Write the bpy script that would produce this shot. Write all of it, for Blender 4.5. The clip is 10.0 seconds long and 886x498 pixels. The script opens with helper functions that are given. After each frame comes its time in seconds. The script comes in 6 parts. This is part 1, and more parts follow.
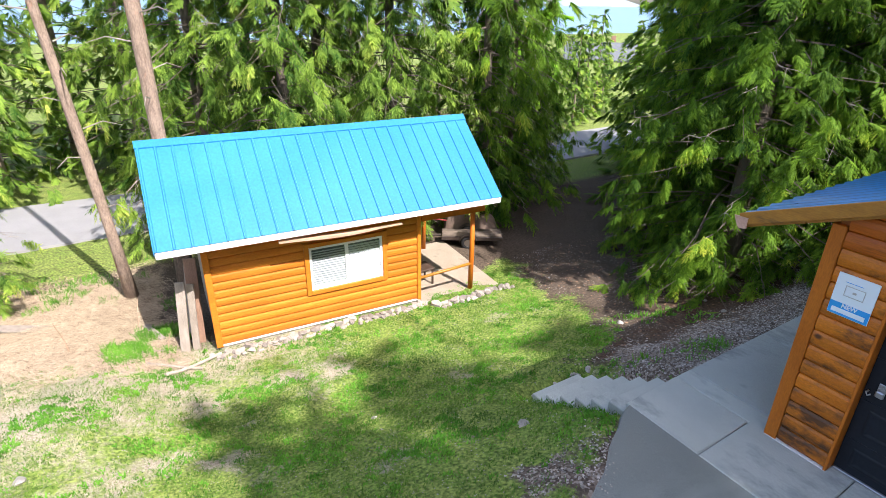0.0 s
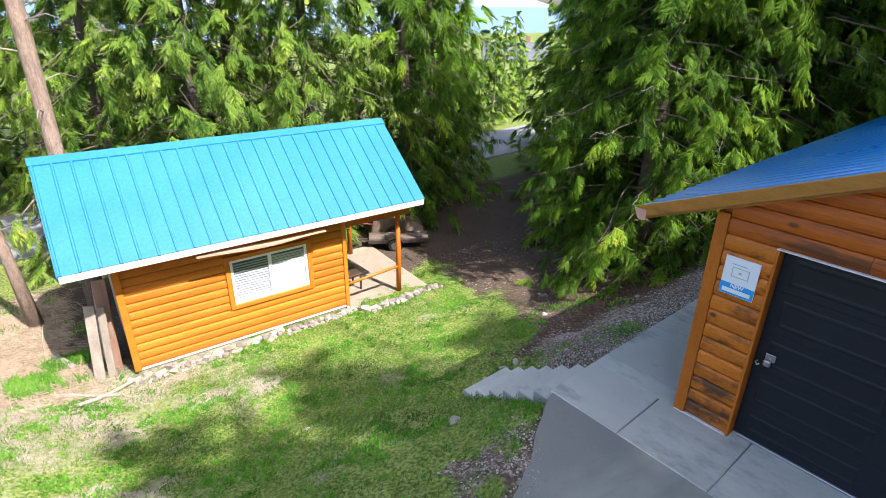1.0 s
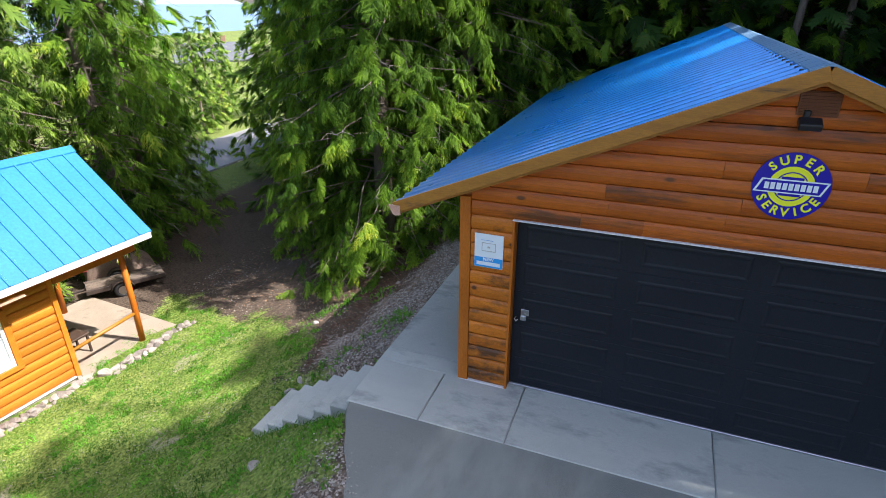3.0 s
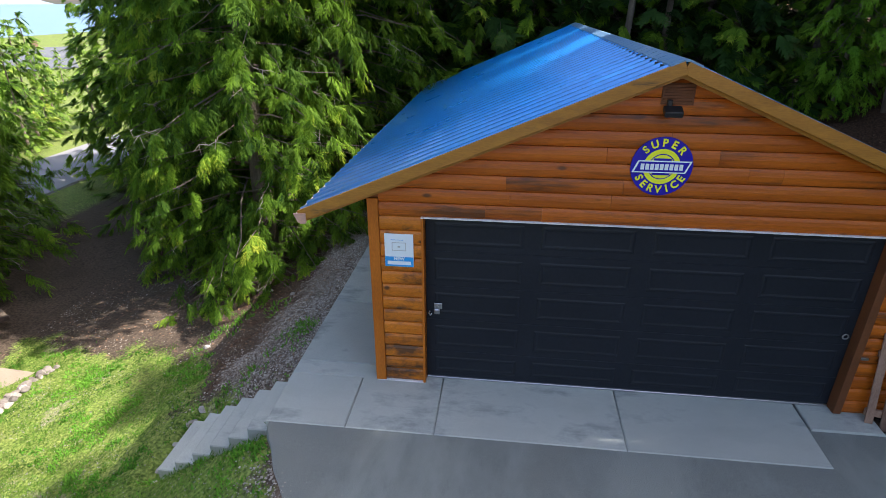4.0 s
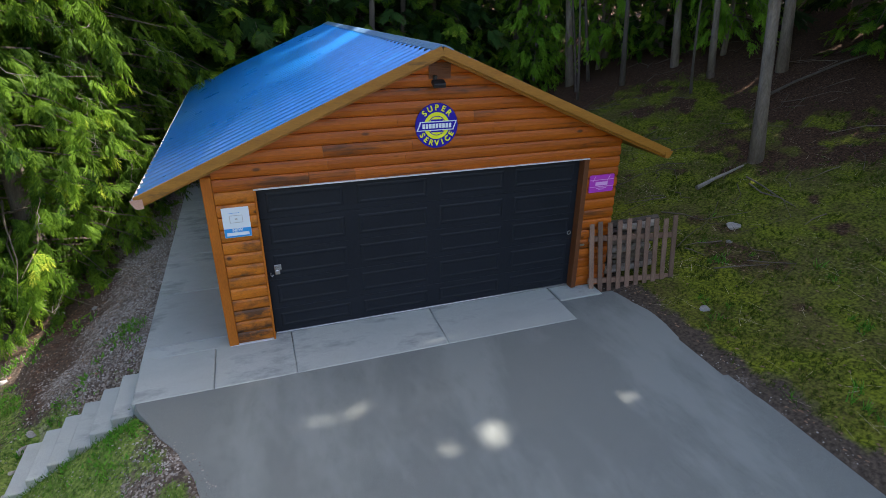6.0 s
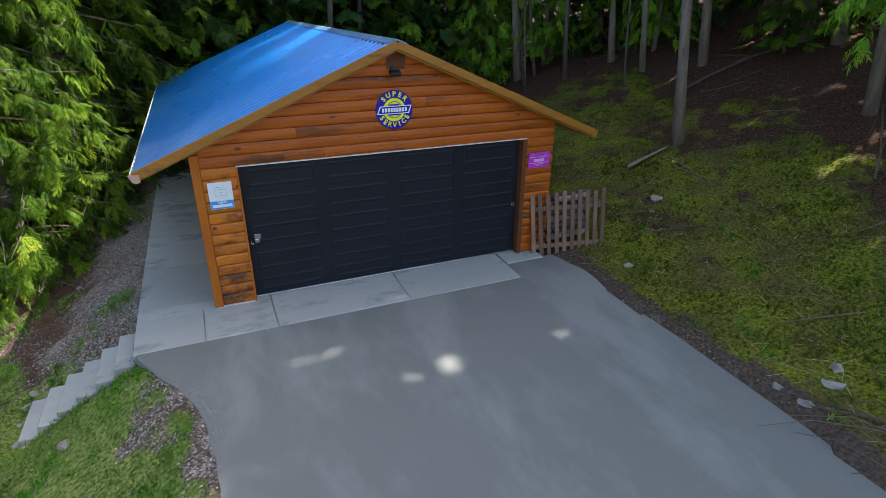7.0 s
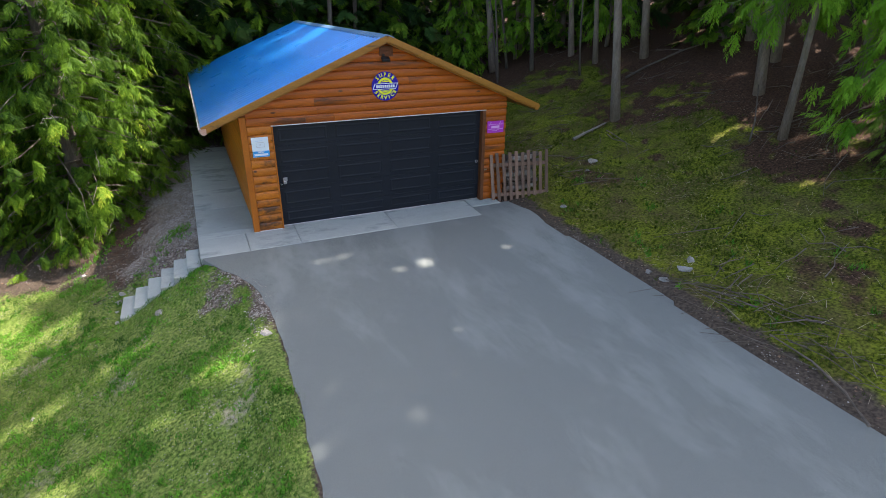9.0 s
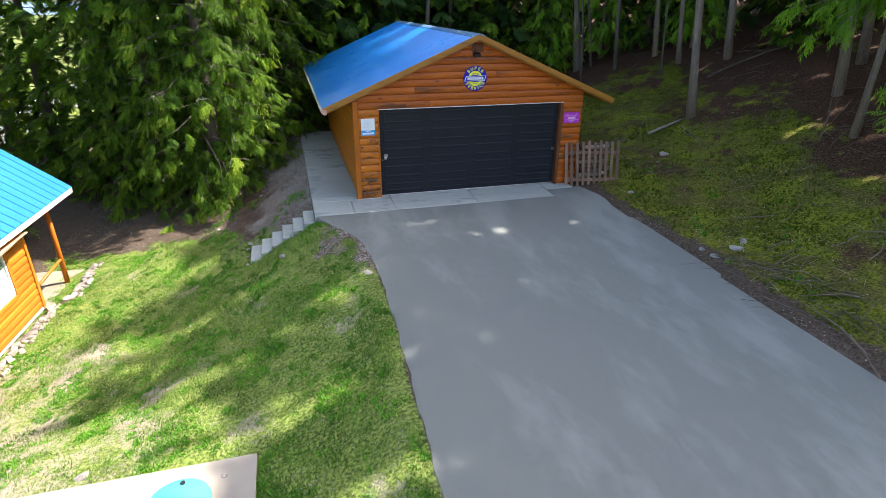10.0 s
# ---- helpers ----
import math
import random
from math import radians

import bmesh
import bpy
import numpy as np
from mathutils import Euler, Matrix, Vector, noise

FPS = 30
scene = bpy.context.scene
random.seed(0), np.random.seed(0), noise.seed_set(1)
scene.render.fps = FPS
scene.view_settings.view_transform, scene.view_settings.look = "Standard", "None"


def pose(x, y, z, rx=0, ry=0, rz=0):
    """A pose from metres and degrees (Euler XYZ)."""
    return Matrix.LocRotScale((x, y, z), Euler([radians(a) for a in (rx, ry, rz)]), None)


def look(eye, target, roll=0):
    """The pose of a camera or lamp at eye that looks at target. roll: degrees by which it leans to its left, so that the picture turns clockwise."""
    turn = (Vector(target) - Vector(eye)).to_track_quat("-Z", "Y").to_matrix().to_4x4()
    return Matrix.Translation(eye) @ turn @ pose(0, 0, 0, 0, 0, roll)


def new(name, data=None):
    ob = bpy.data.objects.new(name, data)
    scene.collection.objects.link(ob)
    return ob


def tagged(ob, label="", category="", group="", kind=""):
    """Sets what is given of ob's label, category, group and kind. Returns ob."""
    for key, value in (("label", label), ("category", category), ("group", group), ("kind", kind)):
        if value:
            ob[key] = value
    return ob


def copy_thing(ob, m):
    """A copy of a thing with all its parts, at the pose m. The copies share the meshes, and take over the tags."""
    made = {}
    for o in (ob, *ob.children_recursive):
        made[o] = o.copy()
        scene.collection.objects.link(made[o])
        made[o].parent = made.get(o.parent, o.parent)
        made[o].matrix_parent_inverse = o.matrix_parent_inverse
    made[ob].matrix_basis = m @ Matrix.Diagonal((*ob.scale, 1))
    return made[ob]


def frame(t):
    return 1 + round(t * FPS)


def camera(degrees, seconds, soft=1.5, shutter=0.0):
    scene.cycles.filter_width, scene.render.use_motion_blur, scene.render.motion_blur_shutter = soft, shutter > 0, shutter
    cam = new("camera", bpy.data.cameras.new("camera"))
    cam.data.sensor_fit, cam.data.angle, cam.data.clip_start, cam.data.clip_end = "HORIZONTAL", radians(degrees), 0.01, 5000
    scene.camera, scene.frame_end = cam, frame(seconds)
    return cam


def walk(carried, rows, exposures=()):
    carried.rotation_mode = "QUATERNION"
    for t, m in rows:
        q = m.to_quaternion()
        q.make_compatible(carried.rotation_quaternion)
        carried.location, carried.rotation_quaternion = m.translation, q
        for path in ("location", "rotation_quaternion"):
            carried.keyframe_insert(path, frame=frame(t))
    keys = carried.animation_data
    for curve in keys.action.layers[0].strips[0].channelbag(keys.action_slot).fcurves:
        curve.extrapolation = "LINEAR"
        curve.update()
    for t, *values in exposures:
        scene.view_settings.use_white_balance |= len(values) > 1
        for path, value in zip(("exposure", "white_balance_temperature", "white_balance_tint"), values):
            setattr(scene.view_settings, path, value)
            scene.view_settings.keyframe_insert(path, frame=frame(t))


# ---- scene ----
cam = camera(77.9, 10.0, soft=0.6)
PATH = [
    (0, (1.331, -5.423, 4.106), (-0.211, -4.453, 3.282), 1.0),
    (0.5, (1.404, -5.391, 4.145), (-0.084, -4.339, 3.322), 0.8),
    (1, (1.463, -5.369, 4.178), (0.064, -4.196, 3.36), 0.8),
    (1.5, (1.5, -5.319, 4.216), (0.23, -4.01, 3.395), 0.5),
    (2, (1.466, -5.329, 4.226), (0.362, -3.875, 3.409), 0.5),
    (2.5, (1.351, -5.347, 4.247), (0.459, -3.754, 3.429), 0.2),
    (4, (0.789, -5.575, 4.306), (0.579, -3.764, 3.484), 0.1),
    (4.5, (0.593, -5.805, 4.297), (0.597, -3.978, 3.483), 0.1),
    (5, (0.394, -6.115, 4.309), (0.618, -4.302, 3.495), 0.3),
    (5.5, (0.191, -6.536, 4.314), (0.631, -4.763, 3.5), 0.3),
    (6, (-0.009, -7.056, 4.309), (0.592, -5.333, 3.492), 0.3),
    (7.5, (-0.664, -9.011, 4.353), (0.084, -7.346, 3.535), 0.4),
    (8, (-0.945, -9.8, 4.391), (-0.184, -8.143, 3.571), 0.4),
    (8.5, (-1.224, -10.649, 4.416), (-0.458, -8.993, 3.595), 0.6),
    (9, (-1.515, -11.516, 4.445), (-0.758, -9.857, 3.625), 0.5),
    (9.5, (-1.85, -12.397, 4.473), (-1.161, -10.707, 3.654), 0.6),
    (10, (-2.178, -13.272, 4.518), (-1.683, -11.518, 3.696), 0.5),
]
EXPOSE = [(0.0, 1.44, 6500, 16), (2.5, 1.42, 6500, 16), (5.0, 1.45, 6800, 15), (7.5, 1.51, 6850, 15), (10.0, 1.70, 6900, 15)]
walk(cam, [(t, look(eye, target, roll)) for t, eye, target, roll in PATH], EXPOSE)

# ---- light ----
SUN = Vector((2.76, 0.545, 3.56)).normalized()
world = bpy.data.worlds.new("sky")
scene.world = world
world.use_nodes = True
sky = world.node_tree.nodes.new("ShaderNodeTexSky")
sky.sky_type, sky.sun_disc = "NISHITA", False
sky.dust_density, sky.ozone_density = 2.5, 0.8
sky.sun_elevation, sky.sun_rotation = math.asin(SUN.z), math.atan2(SUN.x, SUN.y)
world.node_tree.links.new(sky.outputs[0], world.node_tree.nodes["Background"].inputs[0])
world.node_tree.nodes["Background"].inputs[1].default_value = 0.15
sun = new("sun", bpy.data.lights.new("sun", "SUN"))
sun.data.energy, sun.data.angle, sun.data.color = 4.2, radians(0.53), (1.0, 0.96, 0.90)
sun.matrix_world = look(SUN * 60, (0, 0, 0))


# ---- materials ----
def shade(name, dark, light, scale=6.0, fine=60.0, rough=0.7, bump=0.2, metal=0.0, stretch=(1, 1, 1), patch=None, patch_at=0.6,
          patch_scale=0.8, vary=0.0, islands=False, gloss=0.5, depth=0.02, coat=0.0, grain=0.35, knots=None):
    """A surface of two tones at two scales, with patches of a third, fine relief, and a change from piece to piece."""
    m = bpy.data.materials.new(name)
    m.use_nodes = True
    nt = m.node_tree
    n, link = nt.nodes, nt.links.new
    bsdf = n["Principled BSDF"]
    geo = n.new("ShaderNodeNewGeometry")
    info = n.new("ShaderNodeObjectInfo")
    rnd = geo.outputs["Random Per Island"] if islands else info.outputs["Random"]
    mp = n.new("ShaderNodeMapping")
    mp.inputs["Scale"].default_value = stretch
    off = n.new("ShaderNodeVectorMath")
    off.operation = "MULTIPLY_ADD"
    off.inputs[0].default_value = (7.3, 5.1, 3.7)
    link(rnd, off.inputs[1])
    link(geo.outputs["Position"], off.inputs[2])
    link((geo.outputs["Position"] if vary == 0 else off.outputs[0]), mp.inputs[0])

    def nz(sc, detail=4.0, r=0.6):
        t = n.new("ShaderNodeTexNoise")
        t.inputs["Scale"].default_value, t.inputs["Detail"].default_value, t.inputs["Roughness"].default_value = sc, detail, r
        link(mp.outputs[0], t.inputs["Vector"])
        return t.outputs["Fac"]

    def ramp(fac, a, b):
        r = n.new("ShaderNodeMapRange")
        r.inputs["From Min"].default_value, r.inputs["From Max"].default_value = a, b
        link(fac, r.inputs["Value"])
        return r.outputs[0]

    def mix(fac, a, b, mode="MIX"):
        x = n.new("ShaderNodeMix")
        x.data_type, x.blend_type = "RGBA", mode
        for sock, v in ((x.inputs[0], fac), (x.inputs[6], a), (x.inputs[7], b)):
            if isinstance(v, (tuple, float, int)):
                sock.default_value = (*v, 1) if isinstance(v, tuple) else v
            else:
                link(v, sock)
        return x.outputs[2]

    big, small = nz(scale), nz(fine, 3.0)
    col = mix(ramp(big, 0.3, 0.7), dark, light)
    lo = ramp(small, 0.25, 0.75)
    col = mix(grain, col, mix(lo, tuple(c * 0.55 for c in dark), tuple(min(1, c * 1.25) for c in light)))
    if patch:
        col = mix(ramp(nz(patch_scale, 6.0, 0.7), patch_at, patch_at + 0.12), col, patch)
    if knots:
        vo = n.new("ShaderNodeTexVoronoi")
        vo.inputs["Scale"].default_value = knots[1]
        mk = n.new("ShaderNodeMapping")
        mk.inputs["Scale"].default_value = tuple(1 + 0.35 * (c - 1) for c in stretch)
        link(off.outputs[0], mk.inputs[0])
        link(mk.outputs[0], vo.inputs["Vector"])
        kr = n.new("ShaderNodeMapRange")
        kr.inputs["From Min"].default_value, kr.inputs["From Max"].default_value = 0.13, 0.06
        link(vo.outputs["Distance"], kr.inputs["Value"])
        col = mix(kr.outputs[0], col, knots[0])
    if vary:
        v = n.new("ShaderNodeMapRange")
        v.inputs["To Min"].default_value, v.inputs["To Max"].default_value = 1 - vary, 1 + vary
        link(rnd, v.inputs["Value"])
        hs = n.new("ShaderNodeHueSaturation")
        link(v.outputs[0], hs.inputs["Value"])
        link(col, hs.inputs["Color"])
        col = hs.outputs[0]
    link(col, bsdf.inputs["Base Color"])
    rr = n.new("ShaderNodeMapRange")
    rr.inputs["To Min"].default_value, rr.inputs["To Max"].default_value = max(0.05, rough - 0.1), min(1, rough + 0.1)
    link(big, rr.inputs["Value"])
    link(rr.outputs[0], bsdf.inputs["Roughness"])
    bsdf.inputs["Metallic"].default_value = metal
    bsdf.inputs["Specular IOR Level"].default_value = gloss
    bsdf.inputs["Coat Weight"].default_value = coat
    if bump:
        b = n.new("ShaderNodeBump")
        b.inputs["Strength"].default_value, b.inputs["Distance"].default_value = bump, depth
        link(small, b.inputs["Height"])
        link(b.outputs[0], bsdf.inputs["Normal"])
    return m


def leafy(name, dark, light, old, sheen=0.35):
    """Leaves: tone from leaf to leaf and from clump to clump, some light let through."""
    m = bpy.data.materials.new(name)
    m.use_nodes = True
    nt = m.node_tree
    n, link = nt.nodes, nt.links.new
    bsdf, out = n["Principled BSDF"], n["Material Output"]
    geo = n.new("ShaderNodeNewGeometry")
    noise_t = n.new("ShaderNodeTexNoise")
    noise_t.inputs["Scale"].default_value, noise_t.inputs["Detail"].default_value = 1.1, 3.0
    link(geo.outputs["Position"], noise_t.inputs["Vector"])
    add = n.new("ShaderNodeMath")
    add.operation = "MULTIPLY_ADD"
    link(geo.outputs["Random Per Island"], add.inputs[0])
    add.inputs[1].default_value = 0.30
    # Young yellow tips, also toned as if sunlit; low values stay shade-dark.
    tip_lit = n.new("ShaderNodeAttribute")
    tip_lit.attribute_name = "growth_light"
    add0 = n.new("ShaderNodeMath")
    add0.operation = "MULTIPLY_ADD"
    link(tip_lit.outputs["Fac"], add0.inputs[0])
    add0.inputs[1].default_value = 0.80
    link(noise_t.outputs["Fac"], add0.inputs[2])
    link(add0.outputs[0], add.inputs[2])
    r = n.new("ShaderNodeValToRGB")
    e = r.color_ramp.elements
    e[0].position, e[0].color = 0.34, (*dark, 1)
    e[1].position, e[1].color = 0.76, (*light, 1)
    o = e.new(0.97)
    o.color = (*old, 1)
    low = n.new("ShaderNodeMath")
    low.operation = "MULTIPLY"
    low.inputs[1].default_value = 0.73
    link(add.outputs[0], low.inputs[0])
    link(low.outputs[0], r.inputs[0])
    link(r.outputs[0], bsdf.inputs["Base Color"])
    bsdf.inputs["Roughness"].default_value = 0.6
    bsdf.inputs["Specular IOR Level"].default_value = 0.12
    tr = n.new("ShaderNodeBsdfTranslucent")
    link(r.outputs[0], tr.inputs["Color"])
    mx = n.new("ShaderNodeMixShader")
    mx.inputs[0].default_value = sheen
    link(bsdf.outputs[0], mx.inputs[1])
    link(tr.outputs[0], mx.inputs[2])
    link(mx.outputs[0], out.inputs["Surface"])
    return m


def plain(name, color, rough=0.5, metal=0.0, alpha=1.0, transmission=0.0):
    m = bpy.data.materials.new(name)
    m.use_nodes = True
    b = m.node_tree.nodes["Principled BSDF"]
    b.inputs["Base Color"].default_value, b.inputs["Roughness"].default_value, b.inputs["Metallic"].default_value = (*color, 1), rough, metal
    b.inputs["Transmission Weight"].default_value = transmission
    return m


LOG_X = shade("stained log siding along x", (0.305, 0.060, 0.0035), (0.52, 0.128, 0.007), 3.0, 40, 0.42, 0.35, stretch=(0.3, 3, 3),
              patch=(0.125, 0.038, 0.009), patch_at=0.53, patch_scale=1.7, vary=0.11, depth=0.006, gloss=0.4, knots=((0.11, 0.030, 0.006), 2.6))
LOG_PIER = shade("weathered log siding beside the door", (0.42, 0.105, 0.006), (0.66, 0.20, 0.012), 2.4, 40, 0.42, 0.35, stretch=(0.9, 3, 1.6),
                 patch=(0.095, 0.036, 0.012), patch_at=0.50, patch_scale=1.5, vary=0.14, depth=0.006, gloss=0.4, knots=((0.10, 0.030, 0.008), 3.0))
LOG_Y = shade("stained log siding along y", (0.42, 0.122, 0.011), (0.60, 0.205, 0.021), 3.0, 40, 0.5, 0.3, stretch=(3, 0.3, 3),
              patch=(0.26, 0.085, 0.012), patch_at=0.64, patch_scale=1.5, vary=0.12, depth=0.006, gloss=0.3)
TRIM = shade("stained trim board", (0.36, 0.09, 0.006), (0.54, 0.155, 0.011), 4.0, 50, 0.5, 0.25, stretch=(2, 2, 0.4), vary=0.1, depth=0.004, gloss=0.35)
LOUVRE = shade("dark brown stain", (0.10, 0.030, 0.008), (0.17, 0.052, 0.012), 4.0, 50, 0.6, 0.2, depth=0.004)
DRIFT = shade("pale driftwood", (0.34, 0.22, 0.14), (0.52, 0.37, 0.26), 4.0, 40, 0.7, 0.3, stretch=(3, 0.5, 3), depth=0.004)
FASCIA = shade("weathered fascia board", (0.27, 0.106, 0.010), (0.42, 0.182, 0.019), 4.0, 40, 0.5, 0.3, stretch=(0.5, 3, 3),
               patch=(0.09, 0.045, 0.015), patch_at=0.6, patch_scale=2.0, depth=0.004)
ROOF_BLUE = shade("blue painted roof steel", (0.001, 0.235, 0.70), (0.002, 0.285, 0.80), 1.2, 20, 0.3, 0.0, gloss=0.8, depth=0.004, coat=1.0)
ROOF_BLUE.node_tree.nodes["Principled BSDF"].inputs["Coat IOR"].default_value = 1.65
ROOF_BLUE.node_tree.nodes["Principled BSDF"].inputs["Coat Roughness"].default_value = 0.14
ROOF_CYAN = shade("sun-faded blue roof steel", (0.010, 0.155, 0.355), (0.015, 0.19, 0.41), 1.0, 20, 0.4, 0.03, gloss=0.4, depth=0.004)
# Weathered steel whose pale patches also carry the sunlight on the cap.
RIDGE_GREY = shade("weathered blue ridge steel with sunlit pale tone", (0.10, 0.22, 0.36), (0.16, 0.30, 0.46), 2.0, 30, 0.4, 0.05, patch=(0.33, 0.40, 0.45), patch_at=0.58, patch_scale=2)
GUTTER = shade("weathered white gutter metal", (0.50, 0.47, 0.40), (0.68, 0.66, 0.60), 4, 40, 0.6, 0.1, patch=(0.20, 0.21, 0.05), patch_at=0.54, patch_scale=1.5)
WHITE = shade("white painted metal", (0.68, 0.68, 0.66), (0.80, 0.80, 0.79), 3, 40, 0.45, 0.05, patch=(0.4, 0.38, 0.34), patch_at=0.68, patch_scale=3)
COPPER = shade("pinkish gutter cap", (0.45, 0.24, 0.18), (0.6, 0.36, 0.28), 6, 60, 0.4, 0.05)
DOOR = shade("charcoal painted steel", (0.0105, 0.0135, 0.0185), (0.0150, 0.0185, 0.025), 1.5, 30, 0.45, 0.04, gloss=0.25, depth=0.003)
CONCRETE = shade("broomed concrete", (0.33, 0.355, 0.318), (0.49, 0.52, 0.475), 0.9, 120, 0.85, 0.4, patch=(0.27, 0.293, 0.272), patch_at=0.53,
                 patch_scale=0.9, vary=0.07, depth=0.006, grain=0.45, stretch=(1.0, 1.9, 1))
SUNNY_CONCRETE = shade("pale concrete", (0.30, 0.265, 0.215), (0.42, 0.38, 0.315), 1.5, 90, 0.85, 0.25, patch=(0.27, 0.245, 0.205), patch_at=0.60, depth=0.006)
# Darker than the pad's concrete: the porch floor's part shade is painted in.
PORCH = shade("part-shaded tan porch concrete", (0.25, 0.205, 0.15), (0.36, 0.305, 0.235), 1.5, 90, 0.85, 0.25, patch=(0.15, 0.12, 0.09), patch_at=0.58, depth=0.006)
ASPHALT = shade("grey worn asphalt", (0.160, 0.176, 0.160), (0.226, 0.246, 0.226), 0.45, 130, 0.8, 0.7, patch=(0.238, 0.259, 0.238), patch_at=0.5,
                patch_scale=0.4, depth=0.008, grain=0.95, stretch=(1.5, 0.6, 1))
ROADTAR = shade("pale road asphalt", (0.19, 0.19, 0.195), (0.25, 0.25, 0.255), 0.8, 120, 0.85, 0.3, depth=0.008)
BARK = shade("grey-brown bark", (0.14, 0.105, 0.077), (0.33, 0.265, 0.21), 5, 30, 0.9, 0.9, stretch=(1.5, 1.5, 0.35), depth=0.04, vary=0.15)
BARK_DARK = shade("dark forest bark", (0.07, 0.055, 0.042), (0.18, 0.145, 0.115), 5, 30, 0.9, 0.9, stretch=(1.5, 1.5, 0.35), depth=0.04, vary=0.2)
BARK_RED = shade("reddish pine bark", (0.15, 0.105, 0.078), (0.44, 0.33, 0.25), 9, 34, 0.9, 1.0, stretch=(1.5, 1.5, 0.5), patch=(0.36, 0.11, 0.035),
                 patch_at=0.57, patch_scale=0.9, depth=0.04)
TWIG = shade("dry grey twigs", (0.13, 0.11, 0.09), (0.36, 0.32, 0.27), 8, 60, 0.9, 0.2, islands=True, vary=0.25)
STICK = shade("dead brown sticks", (0.07, 0.052, 0.04), (0.19, 0.15, 0.115), 8, 60, 0.9, 0.2, vary=0.3)
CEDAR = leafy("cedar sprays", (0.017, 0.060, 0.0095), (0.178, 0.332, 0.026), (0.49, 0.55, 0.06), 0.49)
# The cedar tones again, lightened: sunshine on the sprays is in the colour.
CEDAR_LIT = leafy("sunlit cedar sprays", (0.038, 0.112, 0.019), (0.275, 0.425, 0.06), (0.54, 0.56, 0.13), 0.46)
FIR = leafy("dark fir needles", (0.010, 0.032, 0.009), (0.045, 0.11, 0.022), (0.09, 0.10, 0.03), 0.25)
# Leaf colour raised to look sunlit, since the tall crowns shade these trees.
HAZEL_LIT = leafy("sun-brightened green hanging sprays", (0.10, 0.27, 0.02), (0.30, 0.58, 0.05), (0.40, 0.58, 0.07), 0.5)
GRASS = leafy("grass blades", (0.038, 0.115, 0.014), (0.195, 0.35, 0.045), (0.42, 0.45, 0.14), 0.3)
MOSSY = leafy("mossy bank grass", (0.035, 0.065, 0.006), (0.14, 0.205, 0.016), (0.27, 0.27, 0.06), 0.3)
WEED = leafy("fresh clover and weeds", (0.06, 0.20, 0.018), (0.20, 0.46, 0.05), (0.30, 0.48, 0.07), 0.35)
STRAW = shade("dry straw", (0.30, 0.215, 0.13), (0.64, 0.53, 0.38), 5, 50, 0.9, 0.1, islands=True, vary=0.3)
STEMS = shade("brown dead stems", (0.07, 0.045, 0.03), (0.24, 0.16, 0.10), 5, 50, 0.9, 0.1, islands=True, vary=0.4)
PEBBLE = shade("grey gravel stones", (0.15, 0.13, 0.11), (0.42, 0.385, 0.34), 9, 70, 0.85, 0.3, islands=True, vary=0.6)
ROCK = shade("pale field stone", (0.21, 0.19, 0.165), (0.40, 0.375, 0.34), 6, 50, 0.9, 0.6, vary=0.25)
RUBBLE = shade("grey-brown rubble", (0.17, 0.145, 0.122), (0.36, 0.322, 0.28), 6, 50, 0.9, 0.6, vary=0.4)
OLDWOOD = shade("grey weathered planks", (0.20, 0.165, 0.13), (0.36, 0.31, 0.26), 5, 50, 0.85, 0.4, stretch=(2, 2, 0.5), vary=0.2, depth=0.006)
REDWOOD = shade("faded red-brown fence boards", (0.15, 0.082, 0.055), (0.29, 0.175, 0.12), 5, 50, 0.85, 0.4, stretch=(2, 2, 0.4), vary=0.3, depth=0.006)
STEEL = plain("zinc steel", (0.55, 0.55, 0.55), 0.3, 1.0)
GLASS = plain("window glass", (0.9, 0.95, 0.95), 0.02, 0.0, transmission=1.0)
VINYL = plain("white vinyl", (0.80, 0.80, 0.80), 0.4)
BLIND = plain("pale blind slats", (0.66, 0.68, 0.70), 0.55)
# Grey that stands in for the shade between the slats.
BLIND_BACK = plain("shaded blind gap", (0.16, 0.17, 0.19), 0.7)
BLACK = plain("black plastic", (0.015, 0.015, 0.017), 0.45)
NAVY = plain("navy enamel", (0.014, 0.010, 0.36), 0.25)
YELLOW = plain("yellow enamel", (0.85, 0.88, 0.03), 0.3)
ENAMEL = plain("white enamel", (0.75, 0.82, 0.86), 0.3)
SKYBLUE = plain("sky blue enamel", (0.02, 0.32, 0.74), 0.3)
MAGENTA = plain("magenta enamel", (0.52, 0.05, 0.50), 0.35)
PINK = plain("pale pink print", (0.80, 0.45, 0.78), 0.4)
TEAL = shade("faded teal fibreglass", (0.05, 0.30, 0.32), (0.08, 0.38, 0.39), 5, 60, 0.6, 0.1)
DARK = plain("dark recess", (0.02, 0.015, 0.012), 0.8)


# ---- mesh helpers ----
def joined(*shapes):
    vs, fs = [], []
    for v, f in shapes:
        k = len(vs)
        vs += list(v)
        fs += [tuple(i + k for i in face) for face in f]
    return vs, fs


def block(x0, x1, y0, y1, z0, z1):
    v = [(x, y, z) for z in (z0, z1) for y in (y0, y1) for x in (x0, x1)]
    return v, [(0, 2, 3, 1), (4, 5, 7, 6), (0, 1, 5, 4), (2, 6, 7, 3), (0, 4, 6, 2), (1, 3, 7, 5)]


